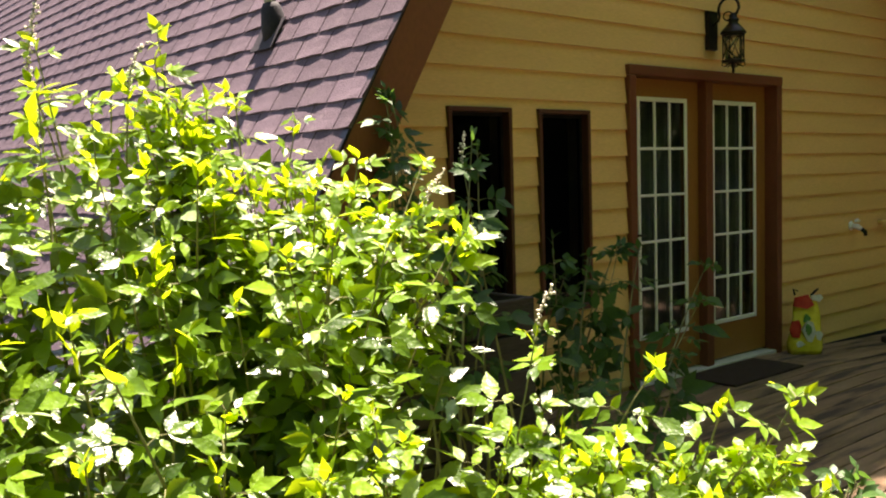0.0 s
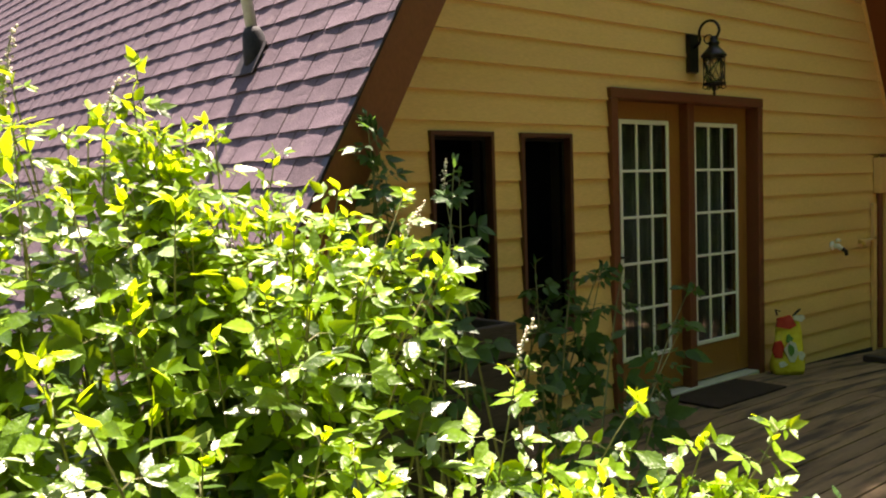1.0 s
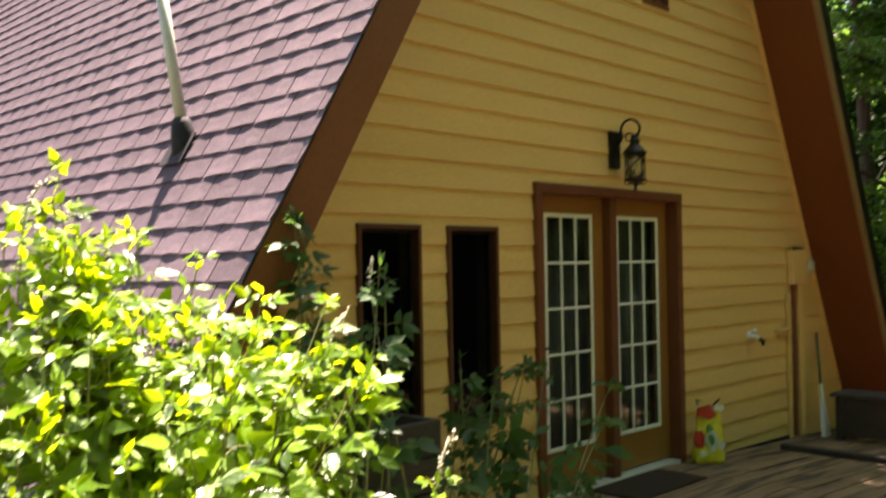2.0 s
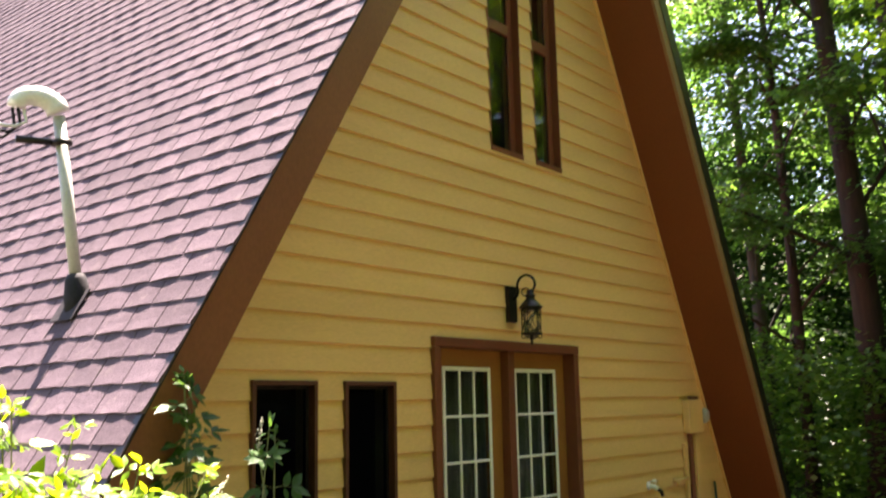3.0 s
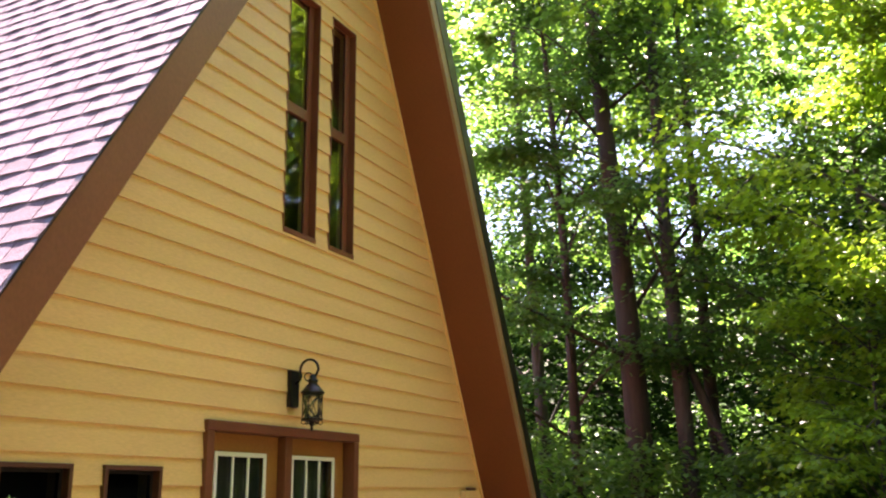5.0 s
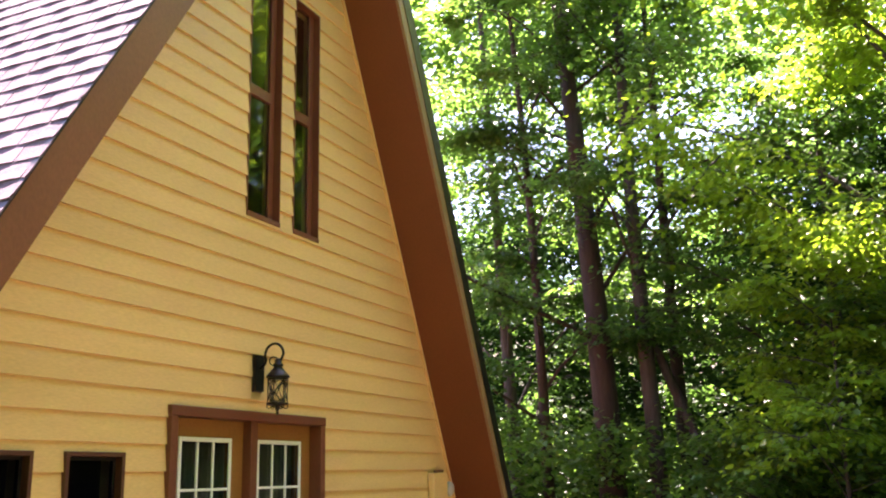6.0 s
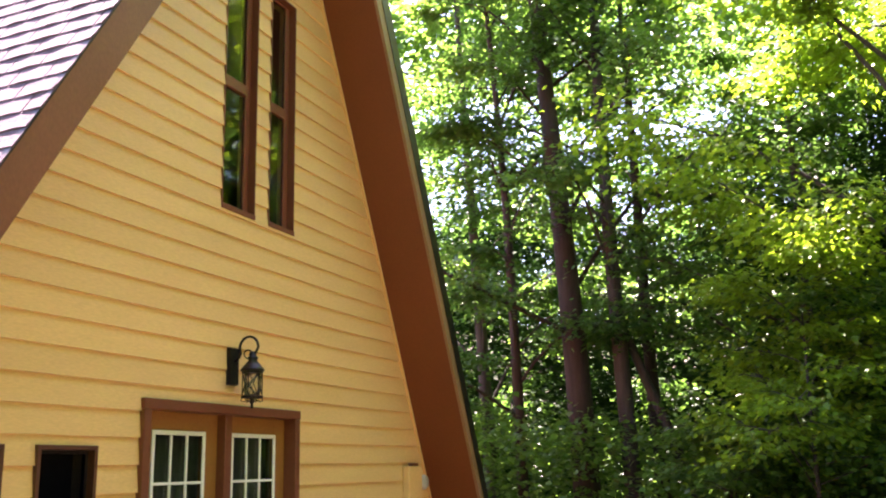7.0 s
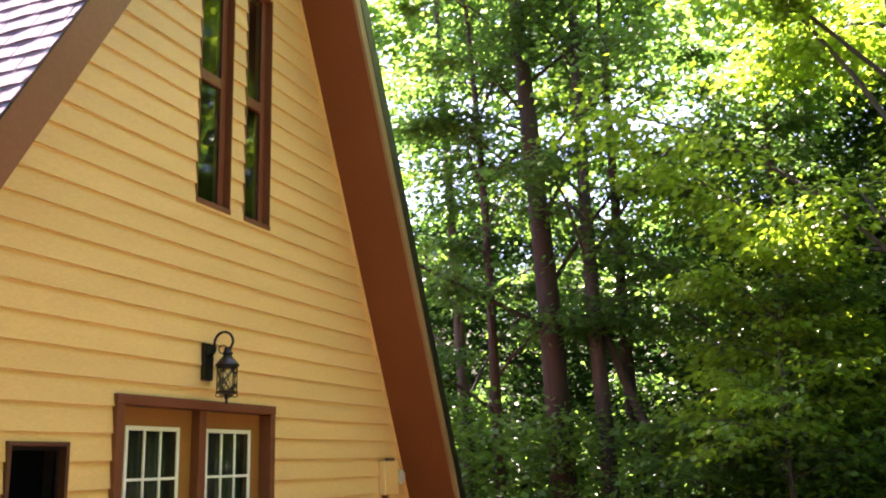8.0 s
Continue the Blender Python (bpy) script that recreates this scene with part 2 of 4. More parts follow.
for k in range(-2, 46):
    z0 = SILL + k * COURSE
    z1 = z0 + COURSE
    if z1 > 7.6:
        break
    pieces = []
    for cell in sorted(cells(z0, z1), key=lambda q: (-9 if q[0] is None else q[0])):
        lo, hi = (-9 if cell[0] is None else cell[0]), (9 if cell[1] is None else cell[1])
        for pc in pieces:
            if lo < pc[1] - 0.001 and hi > pc[0] + 0.001:
                pc[0], pc[1] = min(lo, pc[0]), max(hi, pc[1])
                pc[2].append(cell)
                break
        else:
            pieces.append([lo, hi, [cell]])
    tilt = random.uniform(-0.0012, 0.0012)
    for lo, hi, group in pieces:
        bm = bmesh.new()
        for x0, x1, c, d in group:
            d2 = d + 0.008 if abs(d - z1) < 1e-6 else d
            p0, p1 = (line(L_IN, c) + 0.003, line(L_IN, d2) + 0.003) if x0 is None else (x0, x0)
            q0, q1 = (line(R_IN, c) - 0.003, line(R_IN, d2) - 0.003) if x1 is None else (x1, x1)
            fy = [-0.0185 + 0.0165 * (z - z0) / COURSE + tilt for z in (c, d2)]
            hexa(bm, [(p0, fy[0], c), (q0, fy[0], c), (q0, 0.0118, c), (p0, 0.0118, c)],
                 [(p1, fy[1], d2), (q1, fy[1], d2), (q1, 0.0118, d2), (p1, 0.0118, d2)])
        part("siding_board", bm, SIDING, wall)

bm = bmesh.new()
hexa(bm, [(line(R_IN, -0.2) - 0.032, -0.029, -0.2), (line(R_IN, -0.2) - 0.003, -0.029, -0.2), (line(R_IN, -0.2) - 0.003, 0.0115, -0.2), (line(R_IN, -0.2) - 0.032, 0.0115, -0.2)],
     [(line(R_IN, 7.4) - 0.032, -0.029, 7.4), (line(R_IN, 7.4) - 0.003, -0.029, 7.4), (line(R_IN, 7.4) - 0.003, 0.0115, 7.4), (line(R_IN, 7.4) - 0.032, 0.0115, 7.4)])
tagged(part("trim", bm, SIDING), "narrow yellow painted strip between siding and soffit", "trim", kind="structure")

# back wall, floor and a ceiling that keep the inside dark
bm = bmesh.new()
hexa(bm, [(line(L_IN, -0.45), DEPTH - 0.2, -0.45), (line(R_IN, -0.45), DEPTH - 0.2, -0.45), (line(R_IN, -0.45), DEPTH, -0.45), (line(L_IN, -0.45), DEPTH, -0.45)],
     [(line(L_IN, 7.6), DEPTH - 0.2, 7.6), (line(R_IN, 7.6), DEPTH - 0.2, 7.6), (line(R_IN, 7.6), DEPTH, 7.6), (line(L_IN, 7.6), DEPTH, 7.6)])
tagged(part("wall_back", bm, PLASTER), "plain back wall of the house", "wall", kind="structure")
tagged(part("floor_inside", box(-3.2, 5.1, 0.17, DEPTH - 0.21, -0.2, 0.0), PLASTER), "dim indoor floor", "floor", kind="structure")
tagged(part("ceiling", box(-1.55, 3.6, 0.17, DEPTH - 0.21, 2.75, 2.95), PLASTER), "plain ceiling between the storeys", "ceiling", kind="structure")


# ---- the roof ----
def slope(k_in, k_out, z0, z1, y0, y1):
    bm = bmesh.new()
    return hexa(bm, [(line(k_in, z0), y0, z0), (line(k_out, z0), y0, z0), (line(k_out, z0), y1, z0), (line(k_in, z0), y1, z0)],
                [(line(k_in, z1[0]), y0, z1[0]), (line(k_out, z1[1]), y0, z1[1]), (line(k_out, z1[1]), y1, z1[1]), (line(k_in, z1[0]), y1, z1[0])])


def apex(a, b):
    return (b[1] - a[1]) / (a[0] - b[0])


Z_IN, Z_OUT = apex(L_IN, R_IN), apex(L_OUT, R_OUT)
L_SLAB = (L_OUT[0], L_OUT[1] + 0.018)
roof = part("roof_left", slope((L_IN[0], L_IN[1] - 0.004), L_SLAB, -0.4, (Z_IN, Z_OUT - 0.03), -OV + 0.03, DEPTH + OV), ROOFDECK)
tagged(roof, "steep roof slope of mauve-brown asphalt shingles", "roof", kind="structure")
roof_r = part("roof_right", slope(R_IN, R_OUT, -0.4, (Z_IN, Z_OUT), -OV + 0.03, DEPTH + OV), SOFFIT)
tagged(roof_r, "steep roof slope with red-brown painted plywood soffit", "roof", kind="structure")


def rake(k_a, k_b, z0, za, zb, y0, y1, name, mat, parent):
    bm = bmesh.new()
    hexa(bm, [(line(k_a, z0), y0, z0), (line(k_b, z0), y0, z0), (line(k_b, z0), y1, z0), (line(k_a, z0), y1, z0)],
         [(line(k_a, za), y0, za), (line(k_b, zb), y0, zb), (line(k_b, zb), y1, zb), (line(k_a, za), y1, za)])
    return part(name, bm, mat, parent)


rake((L_IN[0], L_IN[1]), (L_OUT[0], L_OUT[1] + 0.022), -0.4, Z_IN, Z_OUT - 0.04, -OV, -OV + 0.028, "fascia_board", FASCIA, roof)
rake((L_OUT[0], L_OUT[1] + 0.021), (L_OUT[0], L_OUT[1] + 0.004), -0.4, Z_OUT - 0.03, Z_OUT - 0.01, -OV - 0.012, -OV + 0.03, "drip_edge", IRON, roof)
MID = (-0.490, 5.215)
# tan colour here imitates sky reflected in the right fascia
rake((R_IN[0], R_IN[1] - 0.002), MID, -0.4, Z_IN, Z_IN + 0.2, -OV, -OV + 0.028, "fascia_board", SHEENTRIM, roof_r)
rake(MID, (R_OUT[0], R_OUT[1] + 0.01), -0.4, Z_IN + 0.2, Z_OUT, -OV - 0.006, -OV + 0.028, "drip_edge", IRON, roof_r)

# shingles: single tabs in courses, the nearest as pieces
EXPOSE, TAB = 0.147, 0.25
SL = math.hypot(1, L_OUT[0])
UP = Vector((L_OUT[0], 0, 1)) / SL
NORMAL = Vector((-1, 0, L_OUT[0])) / SL
ALONG = Vector((0, -1, 0))


def shingle_points(kind):
    """Corner points of one tab, bottom edge at 0; the butt curls up, most between its corners."""
    w = TAB - (0.006, 0.009, 0.007, 0.008, 0.006, 0.01)[kind]
    lift = ((0.008, 0.010, 0.0135, 0.0085), (0.008, 0.009, 0.0085, 0.008), (0.0085, 0.0135, 0.015, 0.0095),
            (0.008, 0.0135, 0.010, 0.008), (0.008, 0.0085, 0.0145, 0.010), (0.0085, 0.0085, 0.011, 0.008))[kind]
    nick = (0.0, 0.002, -0.002, 0.001, -0.001, 0.0015)[kind]
    e = EXPOSE + 0.05
    us = (0, w * 0.33, w * 0.68, w)
    vs = (nick, -0.002, 0.001, -nick)
    pts = [(u, v, h + 0.001) for u, v, h in zip(us, vs, lift)]
    pts += [(u, 0.055, 0.35 * h + 0.003) for u, h in zip(us, lift)]
    pts += [(u, e, 0.001) for u in us]
    pts += [(u, v, -0.004) for u, v in zip(us, vs)]
    quads = [(r * 4 + i, r * 4 + i + 1, r * 4 + i + 5, r * 4 + i + 4) for r in (0, 1) for i in range(3)]
    return pts, quads + [(12 + i, 13 + i, 1 + i, i) for i in range(3)] + [(12, 0, 4), (12, 4, 8), (15, 7, 3), (15, 11, 7)]


tab_meshes = []
for kind in range(6):
    me = bpy.data.meshes.new("shingle")
    pts, fs = shingle_points(kind)
    me.from_pydata(pts, [], fs)
    me.materials.append(SHINGLE)
    tab_meshes.append(me)

SHINGLES_LATER = []          # filled near the end of the file
rng = random.Random(11)
courses = int((Z_OUT + 0.1) * SL / EXPOSE)
far_pts, far_faces = [], []
for c in range(courses):
    s0 = -0.3 + c * EXPOSE
    shift = (c % 2) * 0.5 * TAB + rng.uniform(-0.012, 0.012) + (c % 7) * 0.008
    for j in range(-1, int((DEPTH + 2 * OV) / TAB)):
        y_near = -OV - 0.014 + shift + j * TAB
        if y_near + TAB < -OV or y_near > DEPTH + OV - TAB:
            continue
        kind = rng.choice((0, 0, 1, 2, 3, 4, 5))
        z = s0 / SL
        org = Vector((line(L_OUT, z), y_near + TAB, z)) - NORMAL * 0.008
        mat4 = Matrix((ALONG, UP, NORMAL)).transposed().to_4x4()
        mat4.translation = org
        near = y_near < 2.25 and 1.15 < z < 5.2 and y_near < 2.6 - 0.35 * (z - 1.15)
        cut = max(0.0, -OV - 0.014 - y_near)
        if near and cut == 0:
            SHINGLES_LATER.append((kind, mat4))
        else:
            pts, fs = shingle_points(kind)
            n = len(far_pts)
            far_pts += [tuple(mat4 @ Vector((min(u, TAB - cut), v, w))) for u, v, w in pts]
            far_faces += [tuple(n + i for i in f) for f in fs]

# ---- ground ----
bm = bmesh.new()
N = 60
grid = {}
for i in range(N + 1):
    for j in range(N + 1):
        u, v = (i / N - 0.5) * 2, (j / N - 0.5) * 2
        x, y = 400 * u * abs(u) ** 1.6, 400 * v * abs(v) ** 1.6
        far = min(1, max(0, (math.hypot(x - 1, y + 1) - 7) / 12))
        z = -0.30 + far * (0.5 * noise.noise((x * 0.07, y * 0.07, 0)) + 0.15 * noise.noise((x * 0.4, y * 0.4, 3)))
        rise = min(1.0, max(0.0, (math.hypot(x, y) - 26) / 40))
        z += 13.0 * rise * rise * (3 - 2 * rise)
        grid[i, j] = bm.verts.new((x, y, z))
for i in range(N):
    for j in range(N):
        bm.faces.new((grid[i, j], grid[i + 1, j], grid[i + 1, j + 1], grid[i, j + 1]))
tagged(smooth(part("ground", bm, SOIL)), "forest floor of soil and leaf litter", "ground", kind="structure")


# black strip in place of the dark gap between the lowest siding and the deck
bm = bmesh.new()
hexa(bm, [(2.55, -0.034, -0.062), (3.74, -0.034, -0.125), (3.74, -0.02, -0.125), (2.55, -0.02, -0.062)],
     [(2.55, -0.034, -0.052), (3.74, -0.034, -0.078), (3.74, -0.02, -0.078), (2.55, -0.02, -0.052)])
tagged(part("gap_strip", bm, RUBBER), "black strip standing in for the dark gap under the lowest siding board", "trim", kind="structure")

# ---- windows ----
def window(name, o, recess, trim, bar_z=None, lip=0.03, proud=0.018, sash=None):
    x0, x1, z0, z1 = o
    w = thing(name, ((x0 + x1) / 2, 0.0, z0), "narrow upright window in a dark brown frame", "window", kind="structure")
    trim_mat = DARKTRIM if sash else BROWN
    y0, y1, t = -proud, recess + 0.05, trim
    under(part("jamb", box(x0, x0 + t, y0, y1, z0 + lip, z1 - t, 0.002), trim_mat), w)
    under(part("jamb", box(x1 - t, x1, y0, y1, z0 + lip, z1 - t, 0.002), trim_mat), w)
    under(part("head", box(x0, x1, y0, y1, z1 - t, z1, 0.002), trim_mat), w)
    under(part("window_sill", box(x0, x1, y0 - 0.006, y1, z0, z0 + lip, 0.003), trim_mat), w)
    s, s_r = (0.022, 0.022) if sash else (0.012, 0.065)
    a, b, c, d = x0 + t, x1 - t, z0 + lip, z1 - t
    fy0, fy1 = recess, recess + 0.03
    under(part("sash", box(a, a + s, fy0, fy1, c, d, 0.002), sash or BROWN), w)
    under(part("sash", box(b - s_r, b, fy0, fy1, c, d, 0.002), sash or BROWN), w)
    under(part("sash", box(a + s, b - s_r, fy0, fy1, c, c + s, 0.002), sash or BROWN), w)
    under(part("sash", box(a + s, b - s_r, fy0, fy1, d - s, d, 0.002), sash or BROWN), w)
    spans = [(c + s, d - s)]
    if bar_z:
        under(part("transom_bar", box(a + s, b - s_r, fy0 - 0.012, fy1, bar_z - 0.045, bar_z + 0.045, 0.003), BROWN), w)
        spans = [(c + s, bar_z - 0.045), (bar_z + 0.045, d - s)]
    for e, f in spans:
        g = under(part("pane", box(a + s, b - s_r, recess + 0.012, recess + 0.016, e, f), GLASS), w)
        g.visible_shadow = False
    if sash:
        # added sheet that keeps the lower panes near black
        under(part("darkening_screen", box(a + s, b - s_r, recess - 0.001, recess + 0.001, c + s, d - s), SCREEN), w)
    return w


window("window_1", OPENINGS[1], 0.016, 0.026, proud=0.034, sash=IRON)
window("window_2", OPENINGS[2], 0.016, 0.026, proud=0.034, sash=IRON)
window("window_3", OPENINGS[3], 0.045, 0.012, 4.62, 0.04)
window("window_4", OPENINGS[4], 0.045, 0.012, 4.62, 0.04)

# ---- french doors ----
doorway = thing("door_frame", (0.92, 0.0, 0.0), "dark brown frame of a double french door", "door frame", kind="structure")
under(part("casing", box(0.0, 0.068, -0.044, 0.1, -0.03, 2.040, 0.004), BROWN), doorway)
under(part("casing", box(1.771, 1.839, -0.044, 0.1, -0.06, 2.040, 0.004), BROWN), doorway)
under(part("casing", box(-0.004, 1.843, -0.047, 0.1, 2.0405, 2.107, 0.004), BROWN), doorway)
under(part("mullion", box(0.892, 0.974, -0.008, 0.1, 0.0, 2.040, 0.004), BROWN), doorway)
under(part("threshold", box(0.069, 1.770, -0.035, 0.12, -0.045, 0.010, 0.005), PVC, label="pale grey threshold"), doorway)


def french_door(x0, x1, lx0, lx1, knob_x):
    d = thing("french_door", ((x0 + x1) / 2, 0.06, 0.02), "orange-brown french door with white fifteen-pane grille, closed", "door", "french doors")
    lz0, lz1, y = 0.285, 1.916, 0.062
    z0, z1 = 0.022, 2.038
    for a, b, c, e in ((x0, lx0 + 0.012, z0, z1), (lx1 - 0.012, x1, z0, z1), (lx0 + 0.0121, lx1 - 0.0121, z0, lz0 + 0.012), (lx0 + 0.0121, lx1 - 0.0121, lz1 - 0.012, z1)):
        under(part("stile" if e - c > 1.9 else "rail", box(a, b, y, y + 0.042, c, e, 0.001), DOORWOOD), d)
    t = 0.03
    for a, b, c, e in ((lx0, lx0 + t, lz0, lz1), (lx1 - t, lx1, lz0, lz1), (lx0 + t, lx1 - t, lz0, lz0 + t), (lx0 + t, lx1 - t, lz1 - t, lz1)):
        under(part("glazing_frame", box(a, b, y - 0.014, y - 0.001, c, e, 0.003), WHITE), d)
    gx, gz = (lx1 - lx0 - 2 * t) / 3, (lz1 - lz0 - 2 * t) / 5
    for i in range(1, 3):
        under(part("muntin", box(lx0 + t + i * gx - 0.009, lx0 + t + i * gx + 0.009, y - 0.010, y + 0.004, lz0 + t, lz1 - t, 0.002), WHITE), d)
    for j in range(1, 5):
        for i in range(3):
            under(part("muntin", box(lx0 + t + i * gx + (0.0095 if i else 0), lx0 + t + (i + 1) * gx - (0.0095 if i < 2 else 0), y - 0.009, y + 0.004,
                                     lz0 + t + j * gz - 0.009, lz0 + t + j * gz + 0.009, 0.002), WHITE), d)
    g = under(part("pane", box(lx0 + 0.013, lx1 - 0.013, y + 0.012, y + 0.018, lz0 + 0.013, lz1 - 0.013), GLASS), d)
    g.visible_shadow = False
    if knob_x:
        bm = box(knob_x - 0.018, knob_x + 0.018, y - 0.008, y - 0.001, 0.92, 1.10, 0.003)
        tube([(knob_x, y - 0.008, 1.0), (knob_x, y - 0.05, 1.0), (knob_x + 0.02, y - 0.055, 1.0), (knob_x + 0.1, y - 0.052, 0.995)], [0.009, 0.009, 0.009, 0.006], 8, bm)
        under(part("handle", bm, IRON, label="dark metal lever handle"), d)
    return d


french_door(0.070, 0.890, 0.190, 0.745, 0.125)
french_door(0.976, 1.769, 1.045, 1.625, None)

# pale curtains hanging behind the doors
for x0, x1 in ((0.33, 0.86), (1.0, 1.7)):
    bm = bmesh.new()
    cols = 44
    rows = []
    for z in (0.1, 1.98):
        rows.append([bm.verts.new((x0 + (x1 - x0) * i / cols, 0.22 + 0.022 * math.sin(i * 1.25) + 0.01 * math.sin(i * 0.41), z)) for i in range(cols + 1)])
    for i in range(cols):
        bm.faces.new((rows[0][i], rows[0][i + 1], rows[1][i + 1], rows[1][i]))
    cur = smooth(part("curtain", bm, surface("grey_green_curtain", (0.12, 0.135, 0.11), (0.17, 0.18, 0.145), 8, rough=0.9)))
    sol = cur.modifiers.new("thickness", "SOLIDIFY")
    sol.thickness = 0.004
    tagged(cur, "grey-green pleated curtain hanging behind the door glass", "curtain", "curtains")

# ---- deck ----
def deck_z(x):
    return -0.05 * max(0.0, x - 1.5)


bm = bmesh.new()
for x in (-1.5, 0.0, 1.48, 3.0, 4.5):
    z = deck_z(x) - 0.038
    box(x - 0.02, x + 0.02, -5.3, -0.05, z - 0.15, z, 0, bm)
deck = part("deck", bm, OLDWOOD)
tagged(deck, "weathered wooden deck of boards along the house", "deck", kind="structure")

# ---- wall lantern ----
LX, LY = 0.93, -0.20
lantern = thing("wall_lantern", (LX, -0.02, 2.39), "black bronze wall lantern with scrolled arm over the doors", "wall lamp")
bm = bmesh.new()
hexa(bm, [(LX - 0.05, -0.045, 2.255), (LX + 0.05, -0.045, 2.255), (LX + 0.055, -0.012, 2.25), (LX - 0.055, -0.012, 2.25)],
     [(LX - 0.05, -0.045, 2.515), (LX + 0.05, -0.045, 2.515), (LX + 0.055, -0.012, 2.52), (LX - 0.055, -0.012, 2.52)])
under(part("backplate", bm, IRON), lantern)
arc = [(LX, -0.045, 2.42), (LX, -0.085, 2.45)] + [(LX, -0.165 + 0.08 * math.cos(a), 2.515 + 0.08 * math.sin(a)) for a in [math.pi * (-0.15 + 0.115 * k) for k in range(11)]] + [(LX, LY - 0.028, 2.48), (LX, LY, 2.468)]
under(smooth(part("arm", tube(arc, [0.010] * len(arc), 8), IRON)), lantern)
curl = [(LX, -0.165 + (0.05 - 0.003 * k) * math.cos(0.5 * k - 1.4), 2.475 + (0.04 - 0.003 * k) * math.sin(0.5 * k - 1.4)) for k in range(9)]
under(smooth(part("scroll", tube(curl, [0.005] * 9, 6), IRON)), lantern)
cap = lathe([(0.012, 0.14), (0.028, 0.125), (0.026, 0.105), (0.036, 0.10), (0.04, 0.088), (0.03, 0.075), (0.06, 0.04), (0.084, 0.012), (0.088, 0.0), (0.08, -0.004)][::-1], 20, at=(LX, LY, 2.345))
under(smooth(part("cap", cap, IRON)), lantern)
under(part("cage_ring", lathe([(0.068, 0.0), (0.076, 0.0), (0.076, 0.014), (0.068, 0.014)], 20, at=(LX, LY, 2.325)), IRON), lantern)
under(part("base_ring", lathe([(0.055, 0.0), (0.078, 0.006), (0.080, 0.018), (0.06, 0.022)], 20, at=(LX, LY, 2.145)), IRON), lantern)
for k in range(6):
    a = math.pi * k / 3 + 0.2
    px, py = LX + 0.070 * math.cos(a), LY + 0.070 * math.sin(a)
    under(part("cage_bar", tube([(px, py, 2.155), (px, py, 2.34)], [0.0045, 0.0045], 6), IRON), lantern)
    b = a + math.pi / 3
    qx, qy = LX + 0.070 * math.cos(b), LY + 0.070 * math.sin(b)
    mx, my = (px + qx) / 2, (py + qy) / 2
    under(part("cage_cross", tube([(px, py, 2.165), (mx, my, 2.25), (qx, qy, 2.335)], [0.003] * 3, 5), IRON), lantern)
    under(part("cage_cross", tube([(qx, qy, 2.165), (mx, my, 2.25), (px, py, 2.335)], [0.003] * 3, 5), IRON), lantern)
    under(smooth(part("foot_scroll", tube([(px, py, 2.15), (LX + 0.078 * math.cos(a), LY + 0.078 * math.sin(a), 2.132), (LX + 0.06 * math.cos(a), LY + 0.06 * math.sin(a), 2.122),
                                           (LX + 0.03 * math.cos(a), LY + 0.03 * math.sin(a), 2.138)], [0.004] * 4, 5), IRON)), lantern)
under(smooth(part("glass_cylinder", lathe([(0.058, 0.0), (0.058, 0.165)], 20, at=(LX, LY, 2.168)), LAMPGLASS)), lantern)
under(smooth(part("finial", lathe([(0.004, -0.065), (0.012, -0.05), (0.008, -0.035), (0.018, -0.02), (0.014, 0.0), (0.05, 0.008)], 12, at=(LX, LY, 2.14)), IRON)), lantern)

# ---- vent pipe on the roof ----
VX, VY, VZ = -2.234, 0.61, 2.159
TOP = Vector((-2.33, 0.62, 3.22))
FOOT = Vector((VX + 0.055, VY - 0.01, VZ + 0.06))
AX = (TOP - FOOT).normalized()
vent = thing("service_mast", (VX, VY, VZ), "grey-white service mast with rounded weatherhead and black boot on the shingles", "service mast")
under(smooth(part("pipe", tube([FOOT, TOP], [0.032, 0.032], 16), PVC)), vent)
m = Matrix((ALONG, UP, NORMAL)).transposed().to_4x4()
m.translation = Vector((VX, VY, VZ)) + NORMAL * 0.010
bm = box(-0.11, 0.11, -0.05, 0.15, 0.0, 0.006, 0.002)
bm.transform(m)
under(part("flashing", bm, surface("dark_lead_flashing", (0.035, 0.032, 0.038), (0.06, 0.055, 0.062), 9, rough=0.9, spec=0.1)), vent)
boot = tube([FOOT - AX * 0.07, FOOT + AX * 0.04, FOOT + AX * 0.13, FOOT + AX * 0.16], [0.075, 0.072, 0.056, 0.040], 18)
under(smooth(part("boot", boot, RUBBER)), vent)
under(smooth(part("collar", tube([TOP - AX * 0.16, TOP - AX * 0.13], [0.056, 0.056], 16), IRON)), vent)
under(smooth(part("bracket", tube([TOP - AX * 0.145, TOP - AX * 0.145 + Vector((-0.22, 0.06, -0.01))], [0.018, 0.022], 8), IRON)), vent)
head_pts, head_r = [], []
for k in range(9):
    a = math.pi * 0.125 * k
    head_pts.append(TOP + AX * (0.02 + 0.075 * math.sin(a)) + Vector((-0.10 * (1 - math.cos(a)), 0.03 * (1 - math.cos(a)), 0)))
    head_r.append(0.062 - 0.002 * k)
under(smooth(part("weatherhead", tube(head_pts, head_r, 16), WHITE, label="white rounded weatherhead")), vent)
